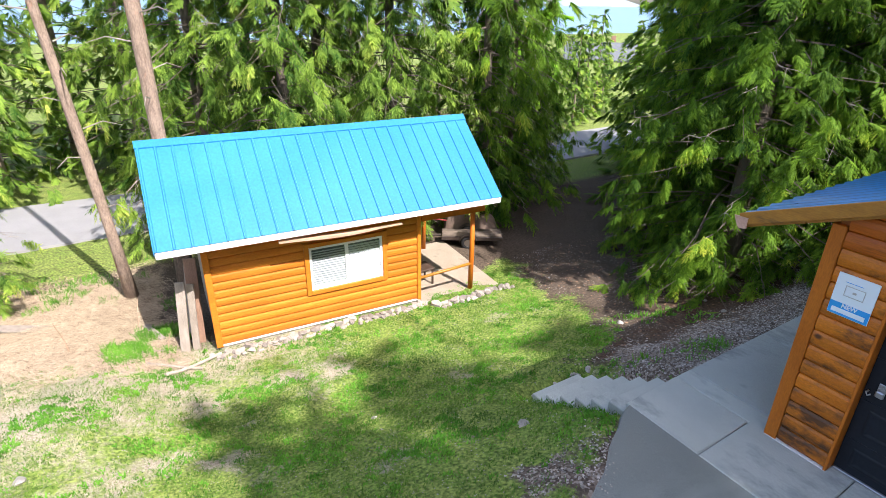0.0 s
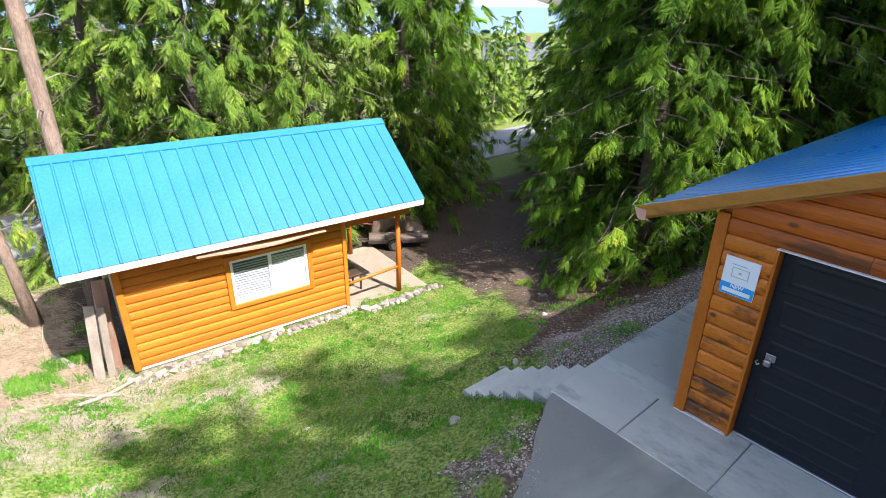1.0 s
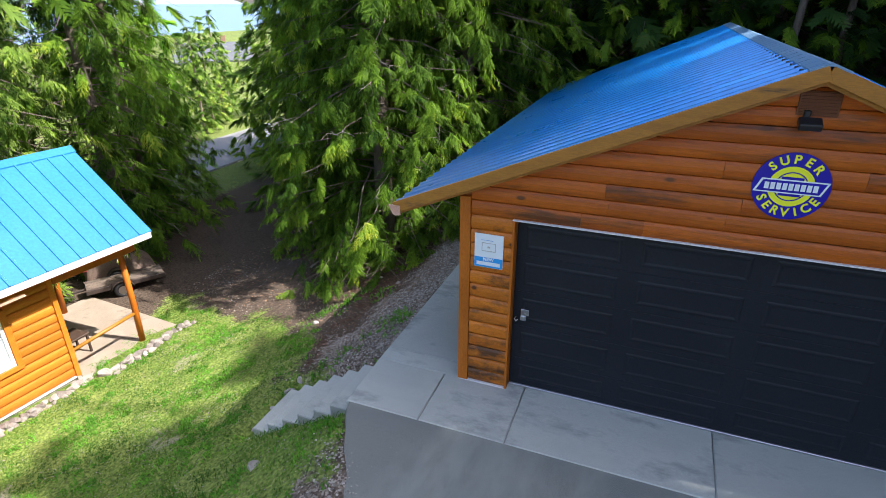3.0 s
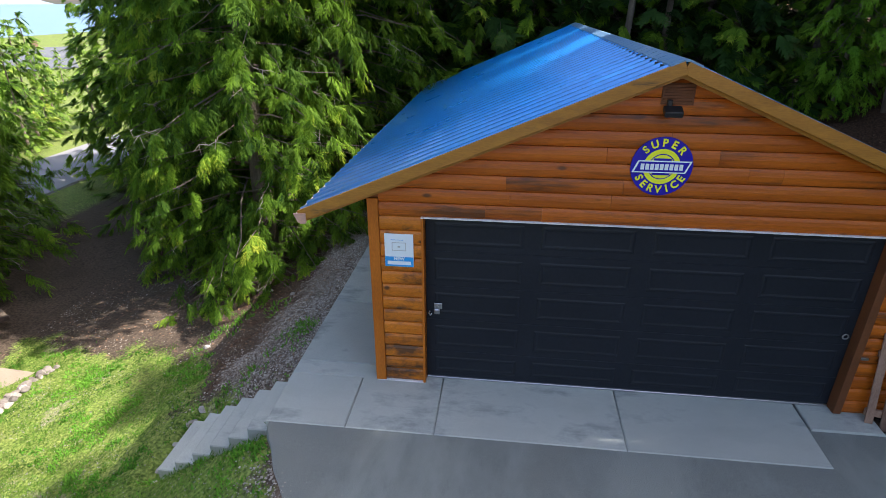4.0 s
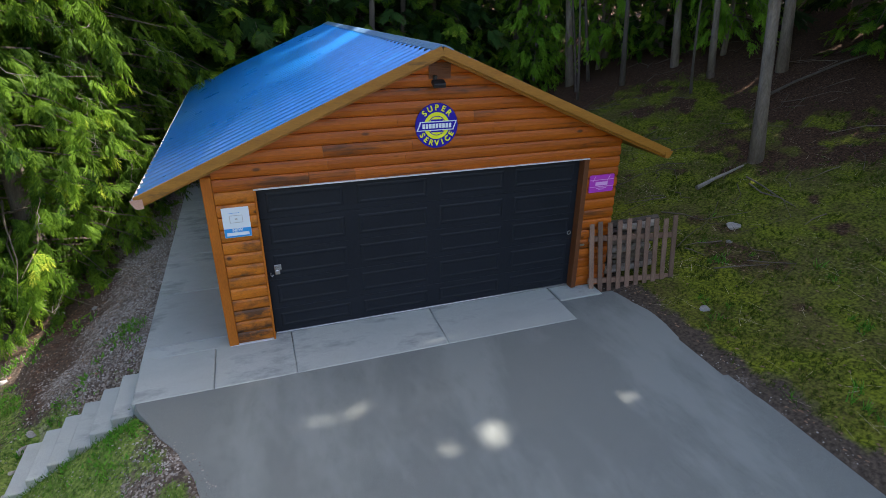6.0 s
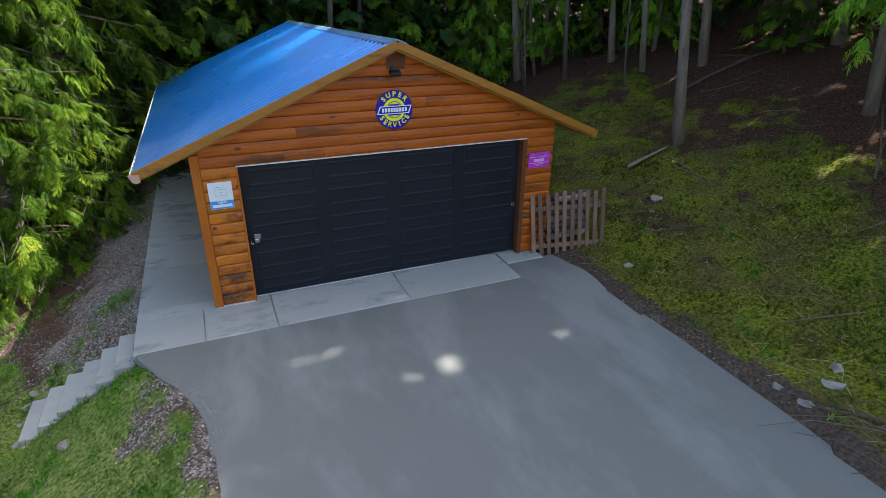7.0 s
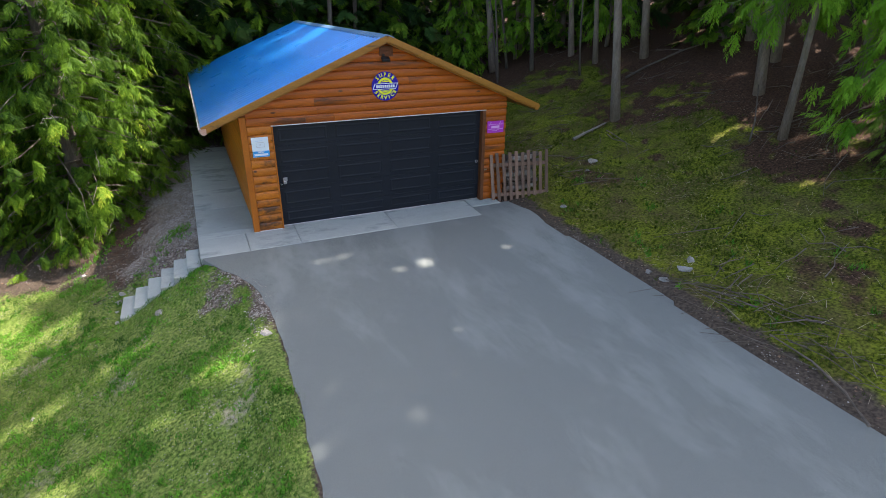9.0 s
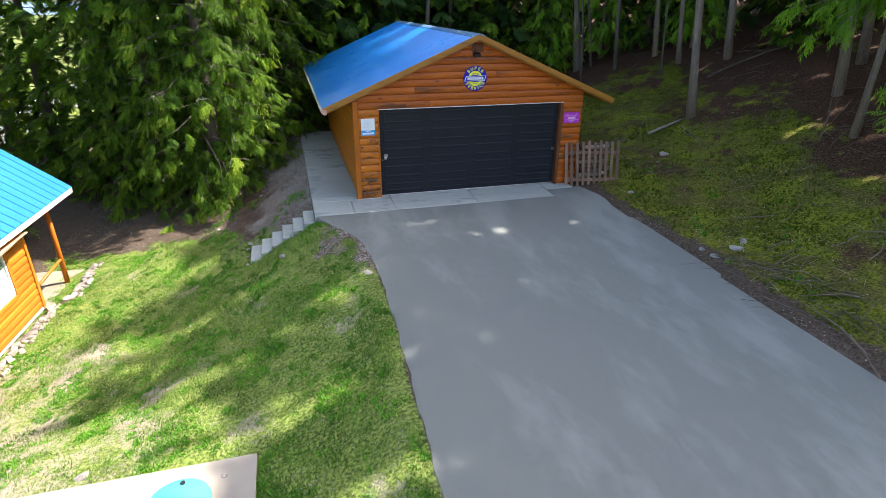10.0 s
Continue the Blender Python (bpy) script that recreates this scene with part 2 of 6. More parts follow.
def soft_block(x0, x1, y0, y1, z0, z1, r=0.008, seg=1):
    bm = bmesh.new()
    v, f = block(x0, x1, y0, y1, z0, z1)
    vv = [bm.verts.new(p) for p in v]
    for face in f:
        bm.faces.new([vv[i] for i in face])
    bmesh.ops.bevel(bm, geom=bm.edges[:], offset=r, segments=seg, affect="EDGES", profile=0.5)
    bm.verts.index_update()
    out = [tuple(p.co) for p in bm.verts], [tuple(p.index for p in fc.verts) for fc in bm.faces]
    bm.free()
    return out


def moved(shape, m):
    return [tuple(m @ Vector(p)) for p in shape[0]], shape[1]


def tube(pts, radii, n=6, cap=True):
    vs, fs = [], []
    pts = [Vector(p) for p in pts]
    for i, p in enumerate(pts):
        d = (pts[min(i + 1, len(pts) - 1)] - pts[max(i - 1, 0)]).normalized()
        a = d.cross(Vector((0.31, 0.95, 0.05))).normalized() if abs(d.y) < 0.9 else d.cross(Vector((1, 0, 0))).normalized()
        b = d.cross(a)
        for k in range(n):
            t = 2 * math.pi * k / n
            vs.append(tuple(p + (a * math.cos(t) + b * math.sin(t)) * radii[i]))
    for i in range(len(pts) - 1):
        for k in range(n):
            q = (k + 1) % n
            fs.append((i * n + k, i * n + q, (i + 1) * n + q, (i + 1) * n + k))
    if cap:
        fs += [tuple(range(n))[::-1], tuple(range((len(pts) - 1) * n, len(pts) * n))]
    return vs, fs


def disc(c, r0, r1, y, n=48, depth=0.004):
    """A ring or disc that faces -y."""
    vs, fs = [], []
    for k in range(n):
        t = 2 * math.pi * k / n
        for r in (r0, r1):
            for yy in (y, y + depth):
                vs.append((c[0] + r * math.cos(t), yy, c[1] + r * math.sin(t)))
    for k in range(n):
        a, b = 4 * k, 4 * ((k + 1) % n)
        fs += [(a, a + 2, b + 2, b), (a + 2, a + 3, b + 3, b + 2)]
    return vs, fs


def data(name, shape, material, smooth=False):
    me = bpy.data.meshes.new(name)
    me.from_pydata([tuple(p) for p in shape[0]], [], shape[1])
    me.materials.append(material)
    if smooth:
        me.polygons.foreach_set("use_smooth", [True] * len(me.polygons))
    me.update()
    return me


BASE = {}


def thing(name, at, label, category, group="", kind=""):
    e = tagged(new(name), label, category, group, kind)
    e.location = at
    e.empty_display_size = 0.2
    BASE[e.name] = Vector(at)
    return e


def part(name, shape, material, parent, label="", smooth=False, kind=""):
    """One mesh of its own under a thing or a part; its points are given in the world."""
    o = BASE[parent.name]
    ob = new(name, data(name, ([Vector(p) - o for p in shape[0]], shape[1]), material, smooth))
    ob.parent = parent
    BASE[ob.name] = o
    return tagged(ob, label, kind=kind)


def again(ob, shift):
    """The same piece again, moved by shift, on the same mesh."""
    c = ob.copy()
    scene.collection.objects.link(c)
    c.location = ob.location + Vector(shift)
    BASE[c.name] = BASE[ob.name]
    return c


def single(name, shape, material, label, category, group="", kind="", smooth=False):
    """A thing that is one mesh."""
    c = sum((Vector(p) for p in shape[0]), Vector()) / len(shape[0])
    base = Vector((c.x, c.y, min(p[2] for p in shape[0])))
    ob = new(name, data(name, ([Vector(p) - base for p in shape[0]], shape[1]), material, smooth))
    ob.location = base
    BASE[ob.name] = base
    return tagged(ob, label, category, group, kind)


# ---- the ground ----
def lerp(x, xs, ys):
    return np.interp(x, xs, ys)


def step(x, a, b):
    t = np.clip((np.asarray(x, float) - a) / (b - a), 0, 1)
    return t * t * (3 - 2 * t)


def drive_z(y):
    return -0.10 + 0.018 * np.minimum(0, np.maximum(y, -30) + 1.0)


def edge_left(y):
    return lerp(y, [-30, -9, -6, -4, -2.6, -1.9, -1.4, -1.05, -0.9], [-1.3, -1.0, -0.86, -0.82, -0.93, -1.22, -1.52, -1.72, -1.80])


def edge_right(y):
    return lerp(y, [-30, -9, -6.5, -4.4, -2.1, -1.2, -0.4, 0.3], [5.9, 5.45, 5.45, 5.58, 5.47, 5.55, 5.42, 5.2])


def ground_z(x, y):
    x, y = np.asarray(x, float), np.asarray(y, float)
    far = [-400, -60, -30, -16, -12]
    fz = [-16, -4.0, -2.5, -2.35, -2.25]
    near = (1 - step(edge_left(y) - x, 0.2, 1.6)) * step(-y, 0.85, 1.2)
    lawn = lerp(x - (edge_left(y) + 0.85) * near, far + [-8, -5, -3.4, -2.6, -2, -1.2, -0.85, -0.5], fz + [-2.1, -1.62, -1.06, -0.68, -0.48, -0.26, -0.17, -0.19])
    bank = lerp(x, far + [-8, -5, -3.4, -2.6, -1.85, -1.6], fz + [-2.1, -1.62, -1.02, -0.55, -0.14, -0.14])
    pad = lerp(x, far + [-9, -6, -3, -2.2, -0.85, -0.5], fz + [-1.80, -1.12, -0.86, -0.66, -0.26, -0.28])
    w = step(y, -1.6, -0.6)
    left = lawn * (1 - w) + bank * w
    w = step(-y, 4.5, 7)
    left = left * (1 - w) + pad * w
    right = lerp(x, [5.2, 6.2, 7.2, 8.4, 9.9, 11.3, 12, 15, 25, 60, 400], [-0.15, 0.0, 0.2, 0.45, 1.0, 1.58, 1.85, 3.0, 6.2, 14, 30])
    right = right + 0.25 * step(y, 3, 9) * step(x, 6, 9) - 0.14 * step(-y, 5, 10) * step(-x, -8, -5)
    mid = -0.2 + 0.3 * step(y, 10, 16)
    z = np.where(x < 2.3, left * (1 - step(x, -1.5, -0.4)) + mid * step(x, -1.5, -0.4), mid * (1 - step(x, 4.9, 5.4)) + right * step(x, 4.9, 5.4))
    under = (x > edge_left(y) + 0.16) & (x < edge_right(y) - 0.06) & (y < -0.3)
    k = (1 - step(edge_left(y) - x, 0.0, 0.7)) * step(-y, 1.0, 1.4) * (x < 2)
    z = z * (1 - k) + (drive_z(y) - 0.007) * k
    z = np.where(under, drive_z(y) - 0.09, z)
    dip = step(y, -1.2, -0.9) * (1 - step(y, 0.08, 0.5)) * step(x, -3.7, -3.3) * (1 - step(x, -1.9, -1.78))
    z = z - 0.27 * dip
    rough = 0.022 * np.sin(1.9 * x + 0.7 * y) * np.sin(1.3 * y - 0.5 * x) + 0.012 * np.sin(5.3 * x - 2.1 * y) * np.sin(4.1 * y + 1.7 * x)
    return z + np.where(under, 0, rough * step(np.abs(x - 2.2), 3.3, 5.0))


def gz(x, y):
    return float(ground_z(x, y))


def wobble(x, y, f, s=0.0):
    return (np.sin(f * x + 1.3 * s) * np.sin(f * 0.83 * y + 2.1 * s) + 0.6 * np.sin(2.3 * f * x + f * y + s) * np.sin(1.9 * f * y - 0.7 * f * x)
            + 0.4 * np.sin(4.7 * f * x - 2 * f * y + s) * np.sin(4.1 * f * y + f * x)) / 2


def zones(x, y):
    """How much of each kind of ground there is: grass, moss, gravel, straw, dark dirt."""
    n = wobble(x, y, 1.6) * 0.35 + wobble(x, y, 4.3, 2.0) * 0.2
    lane_edge = -0.15 + 0.55 * (y - 2.0) + n
    grass = step(edge_left(y) - x, -0.03, 0.10) * step(-x + n, -30, -1) * step(9.3 + x + n, 0, 1.0) * step(2.7 - y + 2.0 * n - 0.22 * (x + 5), 0, 1.2)
    bank = step(y + n * 0.8, -0.4, 0.5) * step(x + 3.7 + 1.6 * n, 0, 1.3) * step(-x, 0.5, 1.5)
    brown = step(y + n * 0.8, -0.2, 0.8) * step(x + 0.25 * (y - 1) + 4.3 + 1.5 * n, 0, 0.9) * step(-x, 0.5, 1.5)
    verge = step(0.82 - (edge_left(y) - x) + 2.8 * n, 0, 0.7) * step(1.7 - (edge_left(y) - x), 0, 0.4) * step(-x, 0.7, 0.85) * step(-y, 1.2, 2.0) * step(y, -4.6, -3.4)
    straw = 0.85 * step(-7.4 - x + 2.5 * n, 0, 1.6) * step(-4.6 - y + n, 0, 0.8) * step(14 + x, 0, 1.5) * step(13 + y, 0, 3)
    shoulder = step(5.78 + 1.6 * n - x, 0, 0.4) * step(x, 4.9, 5.2)
    moss = step(x + 1.2 * n, 5.45, 6.2) * step(12.9 + 6 * n - x + 0.16 * y, 0, 3.0) * step(9 + 2 * n - y, 0, 3) * (1 - shoulder * 0.9) * step(n + 0.28 + 0.06 * (11 - x), -0.15, 0.35) * (1 - 0.6 * step(wobble(x, y, 1.15, 4.0), 0.2, 0.5) * step(x, 6.2, 7.5))
    # Beyond x -13 soil is mixed in to darken the grass as if shaded.
    grass = np.clip(grass - np.maximum(bank, brown) - 1.0 * verge, 0, 1) + 0.58 * step(-x, 12.9, 14.0)
    return grass, moss, np.clip(bank + 0.8 * verge + 0.28 * shoulder, 0, 1), straw, np.clip(step(x, 5.7, 6.8) + 0.45 * brown, 0, 1)


def axis(lo, hi, fine, far):
    core = list(np.arange(lo, hi, fine))
    out, d, a, b = core, fine, lo, core[-1]
    left, right = [], []
    while a > -far:
        d *= 1.35
        a -= d
        left.append(a)
    d = fine
    while b < far:
        d *= 1.35
        b += d
        right.append(b)
    return np.array(left[::-1] + core + right)


def ground_material():
    m = bpy.data.materials.new("lawn, moss, gravel and soil")
    m.use_nodes = True
    n, link = m.node_tree.nodes, m.node_tree.links.new
    bsdf = n["Principled BSDF"]
    geo = n.new("ShaderNodeNewGeometry")

    def nz(sc, detail=5.0):
        t = n.new("ShaderNodeTexNoise")
        t.inputs["Scale"].default_value, t.inputs["Detail"].default_value = sc, detail
        link(geo.outputs["Position"], t.inputs["Vector"])
        return t.outputs["Fac"]

    def ramp(fac, *stops):
        r = n.new("ShaderNodeValToRGB")
        e = r.color_ramp.elements
        for i, (p, c) in enumerate(stops):
            k = e[i] if i < 2 else e.new(p)
            k.position, k.color = p, (*c, 1)
        link(fac, r.inputs[0])
        return r.outputs[0]

    def mix(fac, a, b):
        x = n.new("ShaderNodeMix")
        x.data_type = "RGBA"
        link(fac, x.inputs[0])
        link(a, x.inputs[6])
        link(b, x.inputs[7])
        return x.outputs[2]

    def attr(name):
        a = n.new("ShaderNodeAttribute")
        a.attribute_name = name
        return a.outputs["Fac"]

    def gate(fac, breakup):
        a = n.new("ShaderNodeMath")
        a.operation = "MULTIPLY_ADD"
        link(breakup, a.inputs[0])
        a.inputs[1].default_value = 0.9
        link(fac, a.inputs[2])
        r = n.new("ShaderNodeMapRange")
        r.inputs["From Min"].default_value, r.inputs["From Max"].default_value = 0.75, 1.1
        link(a.outputs[0], r.inputs["Value"])
        return r.outputs[0]

    def stray(fac):
        r = n.new("ShaderNodeMapRange")
        r.inputs["From Min"].default_value, r.inputs["From Max"].default_value = 0.42, 0.62
        link(fac, r.inputs["Value"])
        return r.outputs[0]

    big, mid, fine, grit = nz(0.6), nz(3.2), nz(22), nz(75, 3)
    vor = n.new("ShaderNodeTexVoronoi")
    vor.inputs["Scale"].default_value = 40
    link(geo.outputs["Position"], vor.inputs["Vector"])
    cell = n.new("ShaderNodeSeparateColor")
    link(vor.outputs["Color"], cell.inputs[0])
    soil = ramp(fine, (0.3, (0.045, 0.034, 0.025)), (0.7, (0.125, 0.095, 0.07)), (0.8, (0.20, 0.15, 0.105)))
    duff = ramp(fine, (0.34, (0.030, 0.016, 0.010)), (0.66, (0.115, 0.062, 0.036)), (0.8, (0.21, 0.125, 0.075)))
    soil = mix(gate(attr("dirt"), mid), soil, duff)
    gravel = ramp(cell.outputs[0], (0.0, (0.07, 0.052, 0.040)), (0.6, (0.15, 0.115, 0.088)), (1.0, (0.36, 0.31, 0.26)))
    lawn = mix(mid, ramp(fine, (0.34, (0.034, 0.082, 0.012)), (0.66, (0.135, 0.255, 0.030))), ramp(fine, (0.34, (0.10, 0.13, 0.030)), (0.66, (0.32, 0.345, 0.105))))
    moss = mix(mid, ramp(fine, (0.34, (0.030, 0.048, 0.005)), (0.66, (0.135, 0.19, 0.012))), ramp(fine, (0.34, (0.075, 0.080, 0.009)), (0.66, (0.29, 0.29, 0.027))))
    moss = mix(stray(nz(1.1, 6.0)), moss, ramp(fine, (0.34, (0.055, 0.046, 0.014)), (0.66, (0.15, 0.14, 0.034))))
    straw = ramp(fine, (0.34, (0.17, 0.12, 0.075)), (0.66, (0.50, 0.40, 0.285)))
    straw = mix(stray(nz(4.5, 6.0)), straw, ramp(fine, (0.3, (0.10, 0.065, 0.04)), (0.7, (0.24, 0.165, 0.105))))
    # Bare soil, warmed further to carry the sunlit lawn's yellow tone.
    bare = ramp(grit, (0.36, (0.15, 0.122, 0.080)), (0.64, (0.45, 0.405, 0.305)))
    col = mix(gate(attr("gravel"), mid), soil, gravel)
    col = mix(gate(attr("moss"), mid), col, moss)
    col = mix(gate(attr("grass"), fine), col, mix(gate(attr("bare"), nz(9.0, 6.0)), lawn, bare))
    col = mix(gate(attr("straw"), mid), col, straw)
    link(col, bsdf.inputs["Base Color"])
    bsdf.inputs["Roughness"].default_value = 0.95
    bsdf.inputs["Specular IOR Level"].default_value = 0.15
    b = n.new("ShaderNodeBump")
    b.inputs["Strength"].default_value, b.inputs["Distance"].default_value = 0.8, 0.03
    link(fine, b.inputs["Height"])
    link(b.outputs[0], bsdf.inputs["Normal"])
    return m


def build_ground():
    xs, ys = axis(-14.0, 14.0, 0.12, 3000), axis(-13.0, 10.0, 0.12, 3000)
    gx, gy = np.meshgrid(xs, ys)
    z = ground_z(gx, gy)
    v = np.stack([gx, gy, z], -1).reshape(-1, 3)
    w, h = len(xs), len(ys)
    i = (np.arange(h - 1)[:, None] * w + np.arange(w - 1)[None]).ravel()
    f = np.stack([i, i + 1, i + w + 1, i + w], -1)
    me = bpy.data.meshes.new("ground")
    me.from_pydata(v.tolist(), [], f.tolist())
    me.polygons.foreach_set("use_smooth", [True] * len(me.polygons))
    x, y = v[:, 0], v[:, 1]
    grass, moss, gravel, straw, dirt = zones(x, y)
    # Thin turf, spread wider at left to paint the lawn's sunny side.
    bare = np.clip(step(-x - 0.35 * (y + 4.0) + 2.2 * wobble(x, y, 0.9, 1.0), 3.9, 8.2) * step(-y, 1.0, 4.0), 0, 1) * 0.85
    bare = np.clip(bare + 0.45 * step(wobble(x, y, 1.9, 6.0), 0.2, 0.7), 0, 1)
    bare = bare * step(x, -11.5, -10.0)
    for name, val in (("grass", grass), ("moss", moss), ("gravel", gravel), ("straw", straw), ("bare", bare), ("dirt", dirt)):
        a = me.attributes.new(name, "FLOAT", "POINT")
        a.data.foreach_set("value", np.ascontiguousarray(val, dtype=np.float32))
    me.materials.append(ground_material())
    tagged(new("ground", me), "patchy lawn, mossy bank, gravel and bare soil", "ground", kind="structure")


build_ground()


def ribbon(ys, left, right, top, thick):
    """A slab along y between two edges."""
    vs, fs = [], []
    for y in ys:
        a, b, z = float(left(y)), float(right(y)), float(top(y))
        k = 8
        row = [(a - 0.03, y, z - thick)] + [(a + (b - a) * i / k, y, z) for i in range(k + 1)] + [(b + 0.03, y, z - thick)]
        vs += row
    n = 11
    for i in range(len(ys) - 1):
        for j in range(n - 1):
            fs.append((i * n + j, i * n + j + 1, (i + 1) * n + j + 1, (i + 1) * n + j))
    return vs, fs


ys = np.concatenate([np.arange(-30, -10, 1.0), np.arange(-10, -0.3, 0.15), [-0.28]])
wob = lambda y, s: 0.014 * math.sin(5.1 * y + s) + 0.010 * math.sin(13.0 * y + 2 * s)
drive = new("driveway", data("driveway", ribbon(ys, lambda y: edge_left(y) + wob(y, 0), lambda y: edge_right(y) + wob(y, 1), drive_z, 0.07), ASPHALT))
tagged(drive, "grey worn asphalt driveway with sun-dappled surface", "driveway", kind="structure")
ys = np.arange(-60, 61, 2.0)
road = new("road", data("road", ribbon(ys, lambda y: -20.4, lambda y: -16.3, lambda y: gz(-18, y) + 0.07, 0.12), ROADTAR))
tagged(road, "pale asphalt road beyond the trees", "road", kind="structure")

# ---- log siding ----
LOG_H = 0.1655
PROFILE = [(0.0, 0.0), (0.020, 0.006), (0.033, 0.035), (0.038, 0.082), (0.033, 0.128), (0.020, 0.158), (0.0, 0.165)]


def log_shape(along, plane, out, z0, a, b, h=LOG_H):
    """A half-round siding log. along 'x' or 'y'; plane: the wall's face; out: +1 or -1; a and b: the ends, by height."""
    vs = []
    for end in (a, b):
        for d, z in PROFILE:
            zz = z0 + z * h / LOG_H
            e = end(zz) if callable(end) else end
            vs.append((e, plane + out * d, zz) if along == "x" else (plane + out * d, e, zz))
    n = len(PROFILE)
    fs = [(i, i + 1, n + i + 1, n + i) for i in range(n - 1)] + [tuple(range(n))[::-1], tuple(range(n, 2 * n))]
    return vs, fs


# ---- garage ----
GX0, GX1, GY1 = -0.665, 5.36, 9.0          # log faces left and right, back wall
RIDGE_X, RIDGE_Z, PITCH = 2.35, 3.80, 0.422
EAVE = 3.74                                # half span of the roof
ROOF_Y0, ROOF_Y1 = -0.26, 9.4
OPEN_X0, OPEN_X1, OPEN_Z = -0.07, 4.72, 2.155

garage = thing("garage", (2.32, 4.6, -0.1), "orange-stained log-sided double garage with a blue metal roof", "garage")


def roof_under(x):
    return RIDGE_Z - 0.12 - PITCH * abs(x - RIDGE_X)


# cores of the four walls
front = part("wall_front", joined(block(GX0 + 0.02, OPEN_X0 - 0.02, 0.0, 0.14, -0.1, 2.35), block(OPEN_X1 + 0.02, GX1 - 0.02, 0.0, 0.14, -0.1, 2.35),
             ([(GX0 + .02, 0, 2.17), (GX1 - .02, 0, 2.17), (GX1 - .02, 0, roof_under(GX1)), (RIDGE_X, 0, roof_under(RIDGE_X)), (GX0 + .02, 0, roof_under(GX0)),
               (GX0 + .02, .14, 2.17), (GX1 - .02, .14, 2.17), (GX1 - .02, .14, roof_under(GX1)), (RIDGE_X, .14, roof_under(RIDGE_X)), (GX0 + .02, .14, roof_under(GX0))],
              [(0, 1, 2, 3, 4), (9, 8, 7, 6, 5), (0, 5, 6, 1), (1, 6, 7, 2), (2, 7, 8, 3), (3, 8, 9, 4), (4, 9, 5, 0)])), LOG_X, garage)
side_l = part("wall_left", block(GX0 + 0.04, GX0 + 0.16, 0.15, GY1, -0.1, 2.38), LOG_Y, garage)
side_r = part("wall_right", block(GX1 - 0.16, GX1 - 0.04, 0.15, GY1, -0.1, 2.38), LOG_Y, garage)
part("wall_back", block(GX0 + 0.17, GX1 - 0.17, GY1 - 0.12, GY1, -0.1, 2.3), LOG_X, garage)
rng = random.Random(4)
z0 = -0.045
PIER_H = 0.1694                            # the boards beside the door are a little taller
first_l = first_r = None
for i in range(13):
    if first_l is None:
        first_l = part("log_board", log_shape("x", 0.0, -1, z0, GX0 + 0.10, OPEN_X0 - 0.03, PIER_H), LOG_PIER, front)
        first_r = part("log_board", log_shape("x", 0.0, -1, z0, OPEN_X1 + 0.09, GX1 - 0.0, PIER_H), LOG_X, front)
    else:
        again(first_l, (0, 0, i * PIER_H))
        again(first_r, (0, 0, i * PIER_H))
gable_z = z0 + 13 * PIER_H
for i in range(10):
    z = gable_z + i * LOG_H
    lo = lambda zz: max(GX0 + 0.10, RIDGE_X - (RIDGE_Z - 0.10 - zz) / PITCH)
    hi = lambda zz: min(GX1, RIDGE_X + (RIDGE_Z - 0.10 - zz) / PITCH)
    if hi(z + LOG_H) - lo(z + LOG_H) < 0.1:
        break
    w0, w1 = lo(z + LOG_H), hi(z + LOG_H)
    cuts = [] if w1 - w0 < 2.4 else sorted(rng.uniform(w0 + 0.7, w1 - 0.7) for _ in range(1 if i > 4 else 2))
    ends = [lo] + cuts + [hi]
    for a, b in zip(ends, ends[1:]):
        aa = a if callable(a) else a + 0.0015
        bb = b if callable(b) else b - 0.0015
        part("log_board", log_shape("x", 0.0, -1, z, aa, bb), LOG_X, front)
la = part("log_board", log_shape("y", GX0 + 0.04, -1, z0, 0.13, GY1), LOG_Y, side_l)
ra = part("log_board", log_shape("y", GX1 - 0.04, 1, z0, 0.03, GY1), LOG_Y, side_r)
for i in range(1, 15):
    again(la, (0, 0, i * LOG_H))
    again(ra, (0, 0, i * LOG_H))
part("corner_trim", soft_block(GX0 - 0.03, GX0 + 0.095, -0.045, 0.10, -0.06, 2.36, 0.006), TRIM, garage)
part("door_trim", soft_block(OPEN_X0 - 0.028, OPEN_X0, -0.05, 0.13, -0.06, 2.16, 0.004), TRIM, garage)
part("door_trim", soft_block(OPEN_X1, OPEN_X1 + 0.085, -0.05, 0.13, -0.06, 2.16, 0.004), LOUVRE, garage, "dark-stained door trim board")
part("door_header", soft_block(OPEN_X0 - 0.03, OPEN_X1 + 0.09, -0.055, 0.13, 2.148, 2.162, 0.003), WHITE, garage, "white metal drip edge over the door")
part("sill_strip", soft_block(GX0 - 0.02, OPEN_X0 - 0.0, -0.05, 0.0, -0.075, -0.055, 0.004), WHITE, garage)


def pressed_panel(a, b, c, d, y):
    """A long panel with a rounded rim pressed into a door section: a rim that stands proud, then a shallow field."""
    rings = ((0.0, -0.001), (0.016, -0.006), (0.032, -0.007), (0.055, -0.002))
    v = [(x, y + dy, z) for r, dy in rings for x, z in ((a + r, c + r), (b - r, c + r), (b - r, d - r), (a + r, d - r))]
    return v, [(4 * k + i, 4 * k + (i + 1) % 4, 4 * k + 4 + (i + 1) % 4, 4 * k + 4 + i) for k in range(3) for i in range(4)] + [(12, 13, 14, 15)]


gdoor = thing("garage_door", (2.3, 0.1, -0.05), "closed charcoal steel sectional garage door", "garage door")
